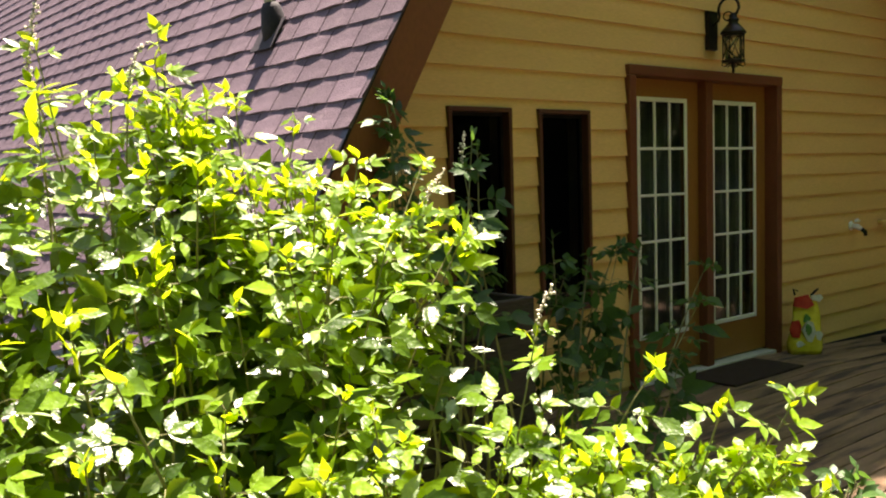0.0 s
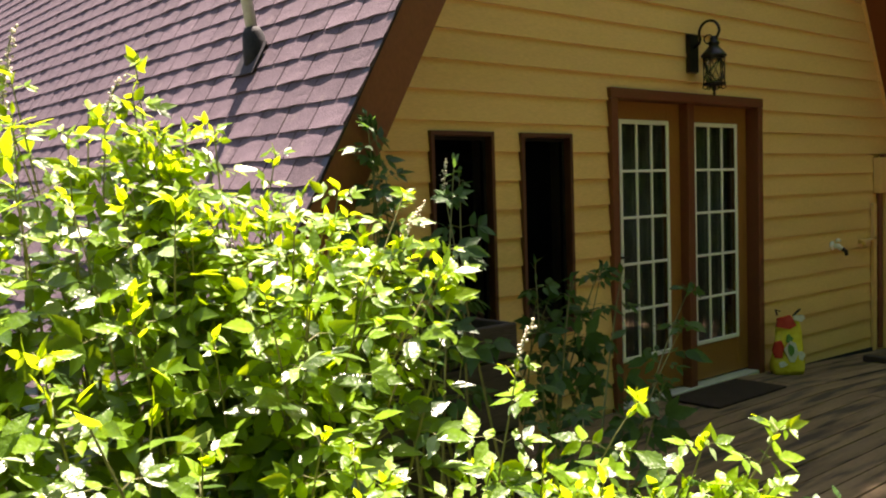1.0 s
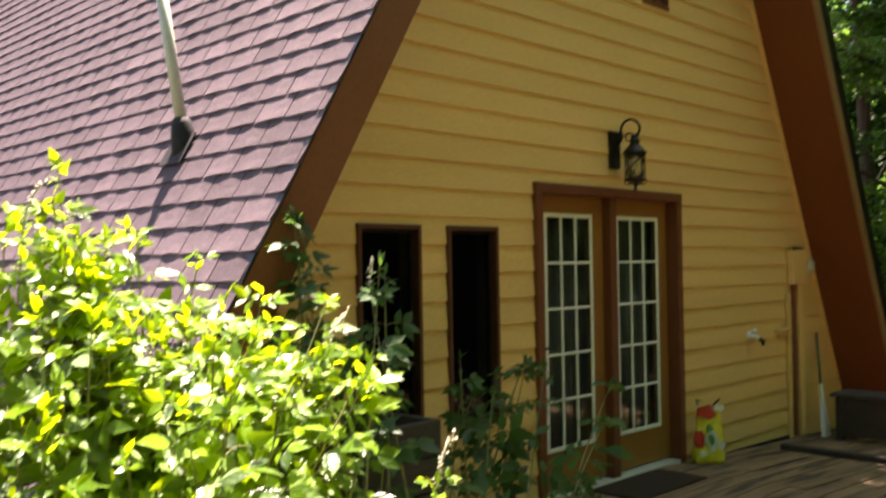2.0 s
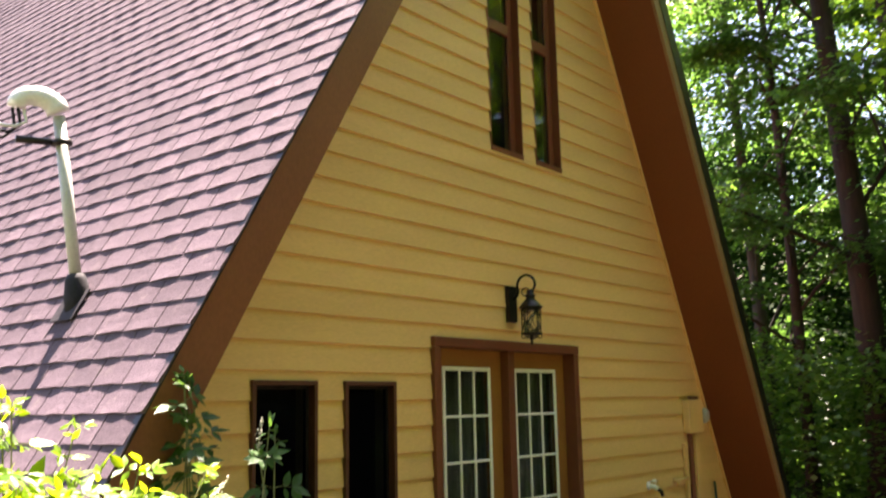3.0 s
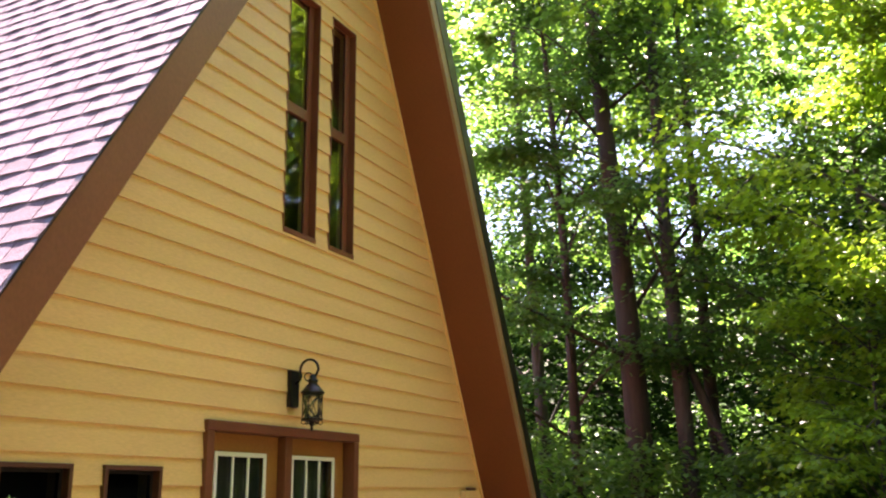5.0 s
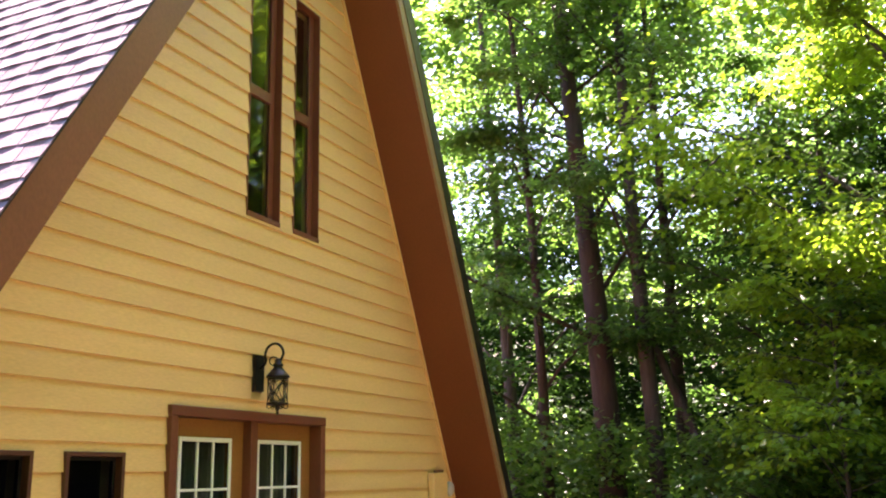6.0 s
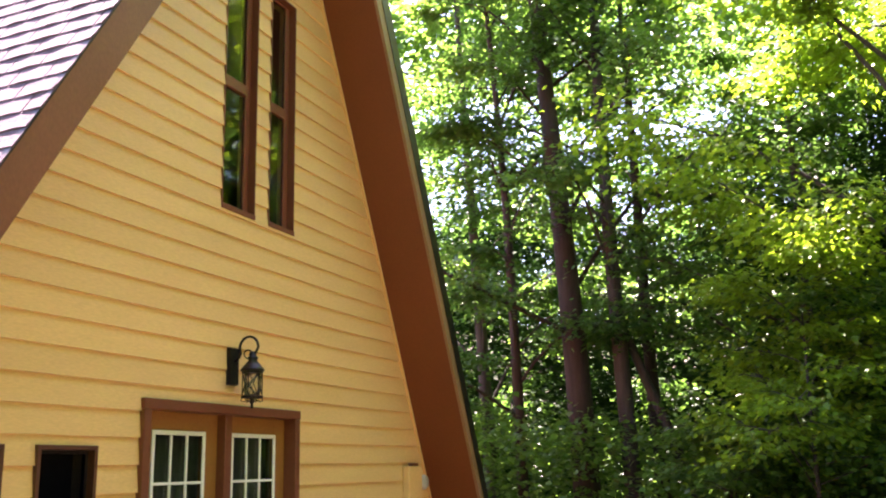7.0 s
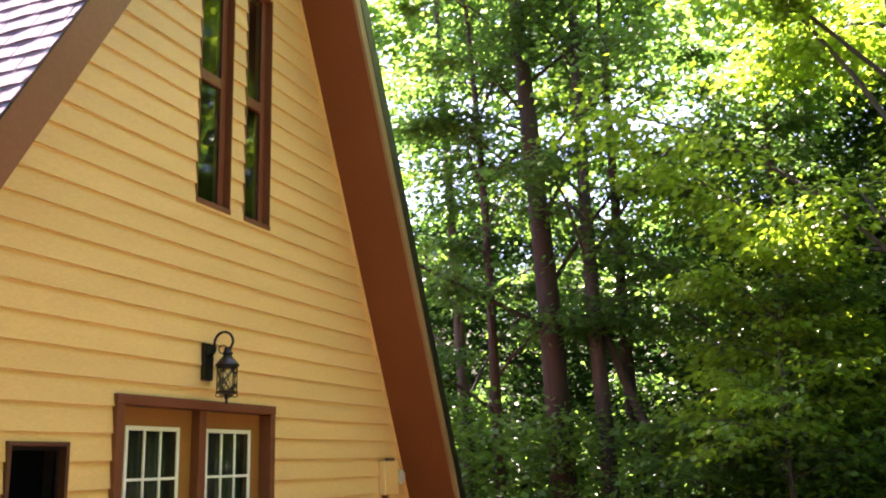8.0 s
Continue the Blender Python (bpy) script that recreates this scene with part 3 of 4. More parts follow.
for k in range(3):
    o = Vector((-0.17 - 0.02 * k, 0.05 + 0.02 * k, 0))
    drop = 0.09 + 0.03 * k
    pts = [TOP + o + Vector((0, 0, 0.02)), TOP + o + Vector((0.02, 0, -drop * 0.6)), TOP + o + Vector((-0.04, 0, -drop)), TOP + o + Vector((-0.16, 0.05, -drop)), TOP + o + Vector((-0.34, 0.12, -0.05)),
           TOP + o + Vector((-1.4, 0.5, 0.10)), TOP + o + Vector((-6.0, 2.4, 1.6)), TOP + o + Vector((-14.0, 6.0, 5.0))]
    under(smooth(part("service_cable", tube(pts, [0.009] * len(pts), 6), (WHITE, RUBBER, RUBBER)[k])), vent)

# ---- tap, conduit box, meter on the wall ----
tap = thing("wall_tap", (3.015, -0.01, 0.865), "white outdoor tap with dark spout on the yellow siding", "tap")
bm = lathe([(0.036, 0), (0.04, 0.012), (0.022, 0.022)], 14)
bm.transform(pose(2.995, -0.014, 0.905, 90))
under(smooth(part("flange", bm, WHITE)), tap)
under(smooth(part("body", tube([(2.995, -0.02, 0.905), (3.005, -0.07, 0.90), (3.015, -0.10, 0.875)], [0.02, 0.024, 0.02], 10), WHITE)), tap)
under(smooth(part("spout", tube([(3.015, -0.10, 0.878), (3.030, -0.125, 0.855), (3.035, -0.13, 0.82)], [0.018, 0.018, 0.015], 10), IRON)), tap)
under(smooth(part("handle", tube([(2.970, -0.07, 0.945), (3.005, -0.07, 0.952), (3.040, -0.07, 0.945)], [0.012, 0.016, 0.012], 8), WHITE)), tap)
stub = thing("pipe_stub", (3.55, -0.02, 0.90), "small yellow-painted pipe stub on the siding", "pipe stub")
under(smooth(part("elbow", tube([(3.52, -0.01, 0.91), (3.52, -0.06, 0.91), (3.52, -0.065, 0.86)], [0.022, 0.022, 0.02], 10), SIDING)), stub)
under(smooth(part("arm", tube([(3.52, -0.06, 0.91), (3.744, -0.055, 0.93)], [0.014, 0.014], 8), SIDING)), stub)

cover = thing("conduit_cover", (3.9, 0.0, -0.1), "yellow-painted box and two upright boards boxing a conduit", "conduit cover")
under(part("upright_board", box(3.745, 3.800, -0.05, -0.016, -0.11, 1.245, 0.004), SIDING), cover)
under(part("upright_board", box(3.985, 4.075, -0.05, -0.016, -0.12, 1.33, 0.004), SIDING), cover)
under(part("conduit", tube([(3.90, -0.03, -0.1), (3.90, -0.03, 1.34)], [0.028, 0.028], 10), BROWN), cover)
under(part("box", box(3.80, 4.115, -0.085, -0.016, 1.335, 1.66, 0.006), SIDING), cover)
under(part("box_hood", box(3.93, 4.08, -0.06, -0.016, 1.662, 1.69, 0.004), BROWN), cover)
meter = thing("wall_vent", (4.235, -0.02, 1.50), "round pale plastic vent cap on the siding", "vent cap")
bm = lathe([(0.075, 0.0), (0.075, 0.05), (0.06, 0.07), (0.02, 0.075)], 18)
bm.transform(pose(4.225, -0.012, 1.50, 90))
under(smooth(part("cap", bm, PVC)), meter)

# ---- things on the deck ----
mat_bm = bmesh.new()
bmesh.ops.create_grid(mat_bm, x_segments=24, y_segments=12, size=0.5)
for v in mat_bm.verts:
    v.co.x, v.co.y = v.co.x * 0.86 + 0.92, v.co.y * 0.40 - 0.285
    v.co.z = 0.016 + 0.003 * noise.noise(v.co * 6)
mat_ob = part("door_mat", mat_bm, MATFIBRE)
sol = mat_ob.modifiers.new("thickness", "SOLIDIFY")
sol.thickness = 0.014
tagged(mat_ob, "flat dark brown coir door mat on the deck", "door mat")

bag = thing("feed_bag", (2.08, -0.12, deck_z(2.08)), "crumpled yellow and red printed plastic bag beside the door", "bag")
bm = bmesh.new()
rows = []
for r in range(13):
    f = r / 12
    z = deck_z(2.08) + 0.003 + 0.43 * f
    wx = 0.128 * (1 - 0.08 * f - 0.30 * max(0, f - 0.55) / 0.45) * (0.93 + 0.07 * math.sin(f * 9))
    wy = 0.075 * (1 - 0.85 * max(0, f - 0.35) / 0.65) * (0.9 + 0.1 * math.sin(f * 13))
    ring = []
    for k in range(20):
        a = 2 * math.pi * k / 20
        ca, sa = math.cos(a), math.sin(a)
        px = math.copysign(abs(ca) ** 0.6, ca) * wx
        py = math.copysign(abs(sa) ** 0.6, sa) * max(0.006, wy)
        wob = 0.022 * noise.noise((ca * 2.6, sa * 2.6, f * 7))
        ring.append(bm.verts.new((2.08 + px * (1 + wob * 4) + 0.02 * f * math.sin(3 * f), -0.12 + py + wob, z + 0.02 * noise.noise((ca * 3, f * 2, 5)) * f)))
    rows.append(ring)
for a, b in zip(rows, rows[1:]):
    for k in range(20):
        bm.faces.new((a[k], a[(k + 1) % 20], b[(k + 1) % 20], b[k]))
bm.faces.new(rows[0][::-1])
bm.faces.new(rows[-1])
under(smooth(part("sack", bm, YELLOWFILM)), bag)


def film_patch(x, z, w, h, mat, y, corners, seed):
    """A printed field on the film, a little proud of it, with uneven corners."""
    rg2 = random.Random(seed)
    bm = bmesh.new()
    ring = []
    for k in range(corners):
        a = 2 * math.pi * (k + rg2.uniform(-0.25, 0.25)) / corners
        r = rg2.uniform(0.7, 1.15)
        ring.append(bm.verts.new((x + w * r * math.cos(a), y + rg2.uniform(-0.008, 0.004), z + h * r * math.sin(a))))
    back = [bm.verts.new(v.co + Vector((0, 0.03, 0))) for v in ring]
    bm.faces.new(ring)
    for k in range(corners):
        bm.faces.new((ring[k], back[k], back[(k + 1) % corners], ring[(k + 1) % corners]))
    under(part("print_patch", bm, mat), bag)


for patch in ((2.06, 0.37, 0.075, 0.075, REDFILM, -0.165, 5, 1), (1.985, 0.17, 0.042, 0.085, REDFILM, -0.188, 6, 2), (2.09, 0.15, 0.05, 0.085, PALEFILM, -0.202, 6, 3),
              (2.08, 0.17, 0.032, 0.05, GREENFILM, -0.207, 7, 4), (2.075, 0.25, 0.03, 0.035, GREENFILM, -0.19, 5, 5), (2.165, 0.12, 0.03, 0.05, PALEFILM, -0.185, 5, 6),
              (2.16, 0.405, 0.065, 0.028, PALEFILM, -0.15, 5, 7), (2.02, 0.06, 0.03, 0.03, PALEFILM, -0.198, 6, 8)):
    film_patch(*patch)
under(smooth(part("handle_loop", tube([(2.0, -0.13, 0.43), (1.985, -0.14, 0.475), (2.02, -0.14, 0.46)], [0.008, 0.008, 0.006], 6), RUBBER)), bag)
under(smooth(part("handle_loop", tube([(2.12, -0.13, 0.42), (2.15, -0.14, 0.455), (2.175, -0.14, 0.475)], [0.008, 0.009, 0.007], 6), RUBBER)), bag)

bag.location = (1.92, -0.185, deck_z(1.92))
bag.rotation_euler = (0, 0, radians(-42))

broom = thing("broom", (4.25, -0.1, deck_z(4.25)), "white-headed broom with dark green handle leaning on the wall", "broom")
bm = bmesh.new()
z0 = deck_z(4.3)
hexa(bm, [(4.14, -0.21, z0 + 0.002), (4.27, -0.21, z0 + 0.002), (4.27, -0.17, z0 + 0.002), (4.14, -0.17, z0 + 0.002)],
     [(4.21, -0.165, z0 + 0.34), (4.25, -0.165, z0 + 0.34), (4.25, -0.13, z0 + 0.34), (4.21, -0.13, z0 + 0.34)])
under(part("bristles", bm, WHITE), broom)
under(part("ferrule", tube([(4.23, -0.15, z0 + 0.33), (4.24, -0.13, z0 + 0.50)], [0.024, 0.017], 10), WHITE), broom)
under(smooth(part("handle", tube([(4.24, -0.13, z0 + 0.48), (4.40, -0.035, z0 + 0.98)], [0.013, 0.013], 8), GREENPAINT)), broom)

beam = part("timber", box(-0.45, 0.45, -0.045, 0.045, 0, 0.05, 0.006), DARKWOOD)
beam.matrix_world = pose(3.05, -0.72, deck_z(3.05) + 0.002, 0, 0, 88)
tagged(beam, "dark weathered timber lying on the deck", "timber")
bench = thing("bench", (4.3, -0.95, deck_z(4.3)), "wooden bench under the roof overhang, its colour darkened for the shade there", "bench")
zb = deck_z(4.3)
for k in range(3):
    under(part("seat_slat", box(3.98 + k * 0.13, 4.095 + k * 0.13, -1.6, -0.32, zb + 0.42, zb + 0.455, 0.004), SHADEPLANK), bench)
# dark panel added to fill the shade below the seat
under(part("shade_panel", box(4.005, 4.028, -1.43, -0.425, zb + 0.06, zb + 0.415, 0.003), DARKWOOD), bench)
for x in (4.0, 4.29):
    for y in (-1.5, -0.42):
        under(part("leg", box(x, x + 0.06, y, y + 0.06, deck_z(x + 0.06) + 0.003, zb + 0.418, 0.004), DARKWOOD), bench)

planter = thing("plank_planter", (-2.25, -0.7, -0.3), "low planter box of grey weathered planks, darkened in colour for shade", "planter")
for k in range(7):
    z = -0.31 + k * 0.168
    # planks coloured dark for the shade behind the shrub
    under(part("plank", box(-2.95, -1.68, -0.80 + 0.004 * (k % 2), -0.765, z, z + 0.158, 0.005), SHADEPLANK), planter)
    under(part("plank", box(-1.715, -1.68, -0.762, -0.10, z, z + 0.158, 0.005), SHADEPLANK), planter)
under(part("earth", box(-2.90, -1.72, -0.76, -0.1, -0.3, 0.72), SOIL), planter)


# ---- leaves, stems, trees ----
def spread(name, pts, ax, up, size, template, faces, mats, which=None):
    """One mesh of many leaves: place, direction, upper side and size of each."""
    t = np.array(template)
    ax = ax / np.linalg.norm(ax, axis=1)[:, None]
    side = np.cross(up, ax)
    side /= np.maximum(np.linalg.norm(side, axis=1), 1e-6)[:, None]
    nrm = np.cross(ax, side)
    v = pts[:, None] + size[:, None, None] * (t[None, :, 0, None] * ax[:, None] + t[None, :, 1, None] * side[:, None] + t[None, :, 2, None] * nrm[:, None])
    n, k = len(pts), len(t)
    loops = np.concatenate([np.array(f) for f in faces])
    lens = np.array([len(f) for f in faces])
    me = bpy.data.meshes.new(name)
    me.vertices.add(n * k)
    me.vertices.foreach_set("co", v.reshape(-1).astype(np.float32))
    all_loops = (loops[None] + np.arange(n)[:, None] * k).reshape(-1)
    me.loops.add(len(all_loops))
    me.loops.foreach_set("vertex_index", all_loops.astype(np.int32))
    totals = np.tile(lens, n)
    me.polygons.add(len(totals))
    me.polygons.foreach_set("loop_start", np.concatenate([[0], np.cumsum(totals)[:-1]]).astype(np.int32))
    for mt in mats:
        me.materials.append(mt)
    if which is not None:
        me.polygons.foreach_set("material_index", np.repeat(which, len(faces)).astype(np.int32))
    me.update(calc_edges=True)
    me.validate()
    return me


# a pointed, toothed leaf, folded on its midrib: stations along it and half widths
STATIONS = ((0.0, 0.02), (0.15, 0.16), (0.33, 0.245), (0.50, 0.225), (0.69, 0.14), (0.86, 0.05))
LEAF, LEAF_F = [(s, 0, -0.10 * s * s) for s, w in STATIONS] + [(1.0, 0, -0.11)], []
for sgn in (1, -1):
    n0 = len(LEAF)
    for s, w in STATIONS:
        LEAF += [(s + 0.03, sgn * w, 0.16 * w - 0.10 * s * s), (s + 0.045, sgn * w * 0.84, 0.14 * w - 0.10 * s * s)]
    for i in range(len(STATIONS)):
        tip_out, tip_in = n0 + 2 * i, n0 + 2 * i + 1
        after = n0 + 2 * i + 2 if i + 1 < len(STATIONS) else None
        quad = (i, tip_out, tip_in, i + 1) if after is None else (i, tip_in, after, i + 1)
        LEAF_F.append(quad if sgn < 0 else quad[::-1])
        if after is not None:
            tri = (i, tip_out, tip_in)
            LEAF_F.append(tri if sgn < 0 else tri[::-1])
# a broad lobed tree leaf
LOBED = [(0, 0, 0), (0.12, 0.34, 0.05), (0.42, 0.26, 0.05), (0.55, 0.48, 0.02), (0.68, 0.16, 0.02), (1, 0, -0.08), (0.68, -0.16, 0.02), (0.55, -0.48, 0.02), (0.42, -0.26, 0.05), (0.12, -0.34, 0.05)]
SIMPLE = [(0, 0, 0), (0.45, 0.36, 0.04), (1, 0, -0.06), (0.45, -0.36, 0.04)]
SIMPLE_F = [(0, 2, 1), (0, 3, 2)]
LOBED_F = [(0, 1, 2), (0, 2, 4, 5), (2, 3, 4), (0, 8, 9), (0, 5, 6, 8), (6, 7, 8)]


def shrub(name, label, shoots, leaf_len, mats, seed, droop=0.35, gap=0.085, young=0.3, flowers=(), bare=0.12):
    """Stems from the ground to their tips, with five-part leaves along their outer lengths."""
    rg = np.random.RandomState(seed)
    root = thing(name, shoots[0][0], label, "shrub")
    stems = bmesh.new()
    P, A, U, S, W = [], [], [], [], []
    blooms = []
    for si, (base, tip) in enumerate(shoots):
        base, tip = np.array(base, float), np.array(tip, float)
        out = tip - base
        length = np.linalg.norm(out)
        mid = base + 0.55 * out + np.array([0, 0, 0.10 * length]) + rg.normal(0, 0.04, 3)
        ts = np.linspace(0, 1, max(8, int(length / 0.06)))
        curve = [(1 - t) ** 2 * base + 2 * t * (1 - t) * mid + t * t * tip for t in ts]
        idx = list(range(0, len(ts), 3)) + [len(ts) - 1]
        tube([curve[i] for i in idx], [0.0075 * (1 - ts[i]) + 0.0018 for i in idx], 5, stems)
        s, ang = 0.0, rg.uniform(0, 6.28)
        start = bare + rg.uniform(0.0, 0.28)
        for i in range(1, len(ts)):
            s += np.linalg.norm(curve[i] - curve[i - 1])
            if s < gap or ts[i] < start:
                continue
            s = rg.uniform(-0.02, 0.02)
            d = curve[i] - curve[i - 1]
            d /= np.linalg.norm(d)
            for half in (0, 1):
                ang += math.pi * (0.5 if half == 0 else 1) + rg.normal(0, 0.3)
                fresh = max(0.0, (ts[i] - 0.72) / 0.28)
                a = np.array([math.cos(ang), math.sin(ang), 0.10 - droop * rg.uniform(0, 1) + 0.2 * fresh]) + 0.22 * d
                a /= np.linalg.norm(a)
                ll = leaf_len * rg.uniform(0.7, 1.2) * (1 - 0.5 * fresh)
                pet = ll * 0.7
                hub = curve[i] + a * pet
                tube([curve[i], curve[i] + a * pet * 0.5 + np.array([0, 0, 0.01]), hub], [0.0018, 0.0014, 0.001], 3, stems)
                up = np.array([-0.30, -0.65, 1]) + rg.normal(0, 0.42, 3)
                sd = np.cross(up, a)
                sd /= np.linalg.norm(sd)
                n_side = 2 if ll > 0.06 else 1
                leaflets = [(hub, a, 1.0)]
                for j in range(n_side):
                    for sg in (1, -1):
                        leaflets.append((hub - a * pet * 0.42 * j, a * (0.55 - 0.35 * j) + sg * sd * 0.85, 0.82 - 0.14 * j))
                for p, dr, sc in leaflets:
                    dr = dr + rg.normal(0, 0.14, 3) + np.array([0, 0, -droop * rg.uniform(0, 0.7)])
                    P.append(p); A.append(dr); U.append(up + rg.normal(0, 0.25, 3)); S.append(ll * sc * rg.uniform(0.85, 1.15))
                    W.append(1 if rg.uniform() < young * 0.5 + fresh * 0.8 else (2 if rg.uniform() < 0.09 else 0))
        # a tuft of small young leaves at the tip
        d = curve[-1] - curve[-3]
        d /= np.linalg.norm(d)
        for k in range(5):
            a2 = d * 0.6 + rg.normal(0, 0.6, 3) + np.array([0, 0, 0.12])
            P.append(curve[-1] - d * 0.012 * k); A.append(a2); U.append(rg.normal(0, 0.5, 3) + np.array([0, 0, 1])); S.append(leaf_len * rg.uniform(0.3, 0.55)); W.append(1)
        if si in flowers:
            spikes = bmesh.new()
            pts = [curve[-1] + d * 0.012 * k + np.array([0.004 * k * k * 0.15, 0, 0.004 * k]) for k in range(9)]
            tube(pts, [0.002] * 9, 4, stems)
            for k in range(44):
                q = pts[int(k / 44 * 9)] + rg.normal(0, 0.0055, 3)
                bmesh.ops.create_icosphere(spikes, subdivisions=1, radius=rg.uniform(0.0028, 0.0048), matrix=Matrix.Translation(q))
            blooms.append(spikes)
    under(tagged(part("stemwork", stems, STEM), kind="stuff"), root)
    me = spread("foliage", np.array(P), np.array(A), np.array(U), np.array(S), LEAF, LEAF_F, mats, np.array(W))
    fo = new("foliage", me)
    under(tagged(fo, kind="stuff"), root)
    for spikes in blooms:
        under(smooth(part("flower_spike", spikes, PETAL, label="cream flower spike")), root)
    return root


# the shrub in the sun: outline tips, then shoots between them
TIPS = [(-4.45, -1.20, 1.68), (-3.95, -1.15, 1.83), (-3.62, -1.20, 1.86), (-3.42, -1.27, 1.68), (-3.26, -1.35, 1.60), (-3.10, -1.45, 1.50),
        (-2.99, -1.62, 1.46), (-3.04, -1.86, 1.27), (-3.02, -2.11, 1.00), (-2.72, -2.26, 0.88), (-2.55, -2.37, 0.78), (-2.40, -2.50, 0.79)]
FRONT = [(-4.75, -1.9, 0.55), (-4.25, -2.10, 0.58), (-3.75, -2.25, 0.55), (-3.4, -2.4, 0.52), (-2.9, -2.55, 0.50), (-2.5, -2.62, 0.48)]
rg = random.Random(5)
shoots = []
for i, t in enumerate(TIPS):
    back = 0.75 if 4 <= i <= 7 else 0.1
    shoots.append(((0.6 * t[0] - 1.3 - back + rg.uniform(-0.15, 0.15), 0.5 * t[1] - 0.95 + rg.uniform(-0.1, 0.1), -0.3), t))
while len(shoots) < 190:
    f = 10.99 * rg.uniform(0, 1) ** 1.35
    i = int(f)
    rim = Vector(TIPS[i]).lerp(Vector(TIPS[i + 1]), f - i)
    g = min(4.999, max(0, (rim.x + 4.6) / 2.1 * 5 + rg.uniform(-0.9, 0.8)))
    fr = Vector(FRONT[int(g)]).lerp(Vector(FRONT[int(g) + 1]), g - int(g))
    w = rg.uniform(0.03, 1.0) ** (1.5 if f < 5 else 1.0)
    if f > 7:
        rim.z = min(rim.z, 0.82)
    bulge = 0.14 if f < 5.5 else 0.02
    tip = rim.lerp(fr, w) + Vector((rg.uniform(-0.1, 0.1), rg.uniform(-0.12, 0.12), bulge * math.sin(math.pi * w) - 0.04 + rg.uniform(-0.14, 0.02)))
    if tip.x > -3.45 and 0.80 < tip.z < 1.2:        # an open hollow under the upper boughs
        continue
    back = 0.7 if 4 < f < 7.5 and tip.z > 1 else 0.1
    base = Vector((0.6 * tip.x - 1.3 - back + rg.uniform(-0.25, 0.25), 0.4 * tip.y - 1.05 + rg.uniform(-0.3, 0.3), -0.3))
    shoots.append((tuple(base), tuple(tip)))
for _ in range(46):          # inner growth on the roof side
    x = rg.uniform(-4.5, -2.9)
    tip = (x, rg.uniform(-1.25, -0.95), rg.uniform(0.35, 1.15 if x < -3.3 else 0.8))
    shoots.append(((x + rg.uniform(-0.2, 0.2), tip[1] - rg.uniform(0.0, 0.3), -0.3), tip))
shrub("flowering_shrub", "leafy yellow-green shrub with cream flower spikes in full sun", shoots, 0.116, [BUSHLEAF, YOUNGLEAF, PALELEAF], 3, droop=0.3, gap=0.085, young=0.3, flowers=(1, 8, 31, 60, 97), bare=0.4)

# shaded plants by the wall
vines = []
rg = random.Random(9)
for (cx, cy, cz), spread_x, count in (((-2.35, -0.62, 1.80), 0.03, 3), ((-2.34, -0.64, 1.62), 0.05, 3), ((-2.16, -0.86, 1.50), 0.05, 1), ((-2.10, -0.89, 1.58), 0.03, 2),
                                      ((-1.22, -0.62, 1.03), 0.15, 5), ((-1.02, -0.62, 1.05), 0.10, 3), ((-0.93, -0.82, 1.0), 0.04, 1),
                                      ((-0.80, -1.1, 0.95), 0.05, 1), ((-1.05, -1.2, 0.80), 0.12, 1), ((-2.12, -0.92, 0.80), 0.16, 4), ((-1.75, -1.15, 0.62), 0.2, 4), ((-1.35, -1.25, 0.48), 0.2, 2),
                                      ((-1.77, -2.33, 0.41), 0.05, 2), ((-2.10, -2.18, 0.50), 0.05, 1)):
    for _ in range(count):
        tip = (cx + rg.uniform(-1, 1) * spread_x, cy + rg.uniform(-1, 1) * spread_x, cz + rg.uniform(-0.8, 0.6) * spread_x)
        vines.append(((min(-1.75, cx * 0.8 - 0.45 + rg.uniform(-0.35, 0.25)), cy - 0.15 + rg.uniform(-0.3, 0.2), -0.3), tip))
shrub("shade_shrub", "green leafy shrub in the shade of the wall, leaf colour darkened for it", vines, 0.125, [VINELEAF, VINELEAF, VINELEAF], 8, droop=0.7, gap=0.17, young=0, flowers=(6,), bare=0.42)


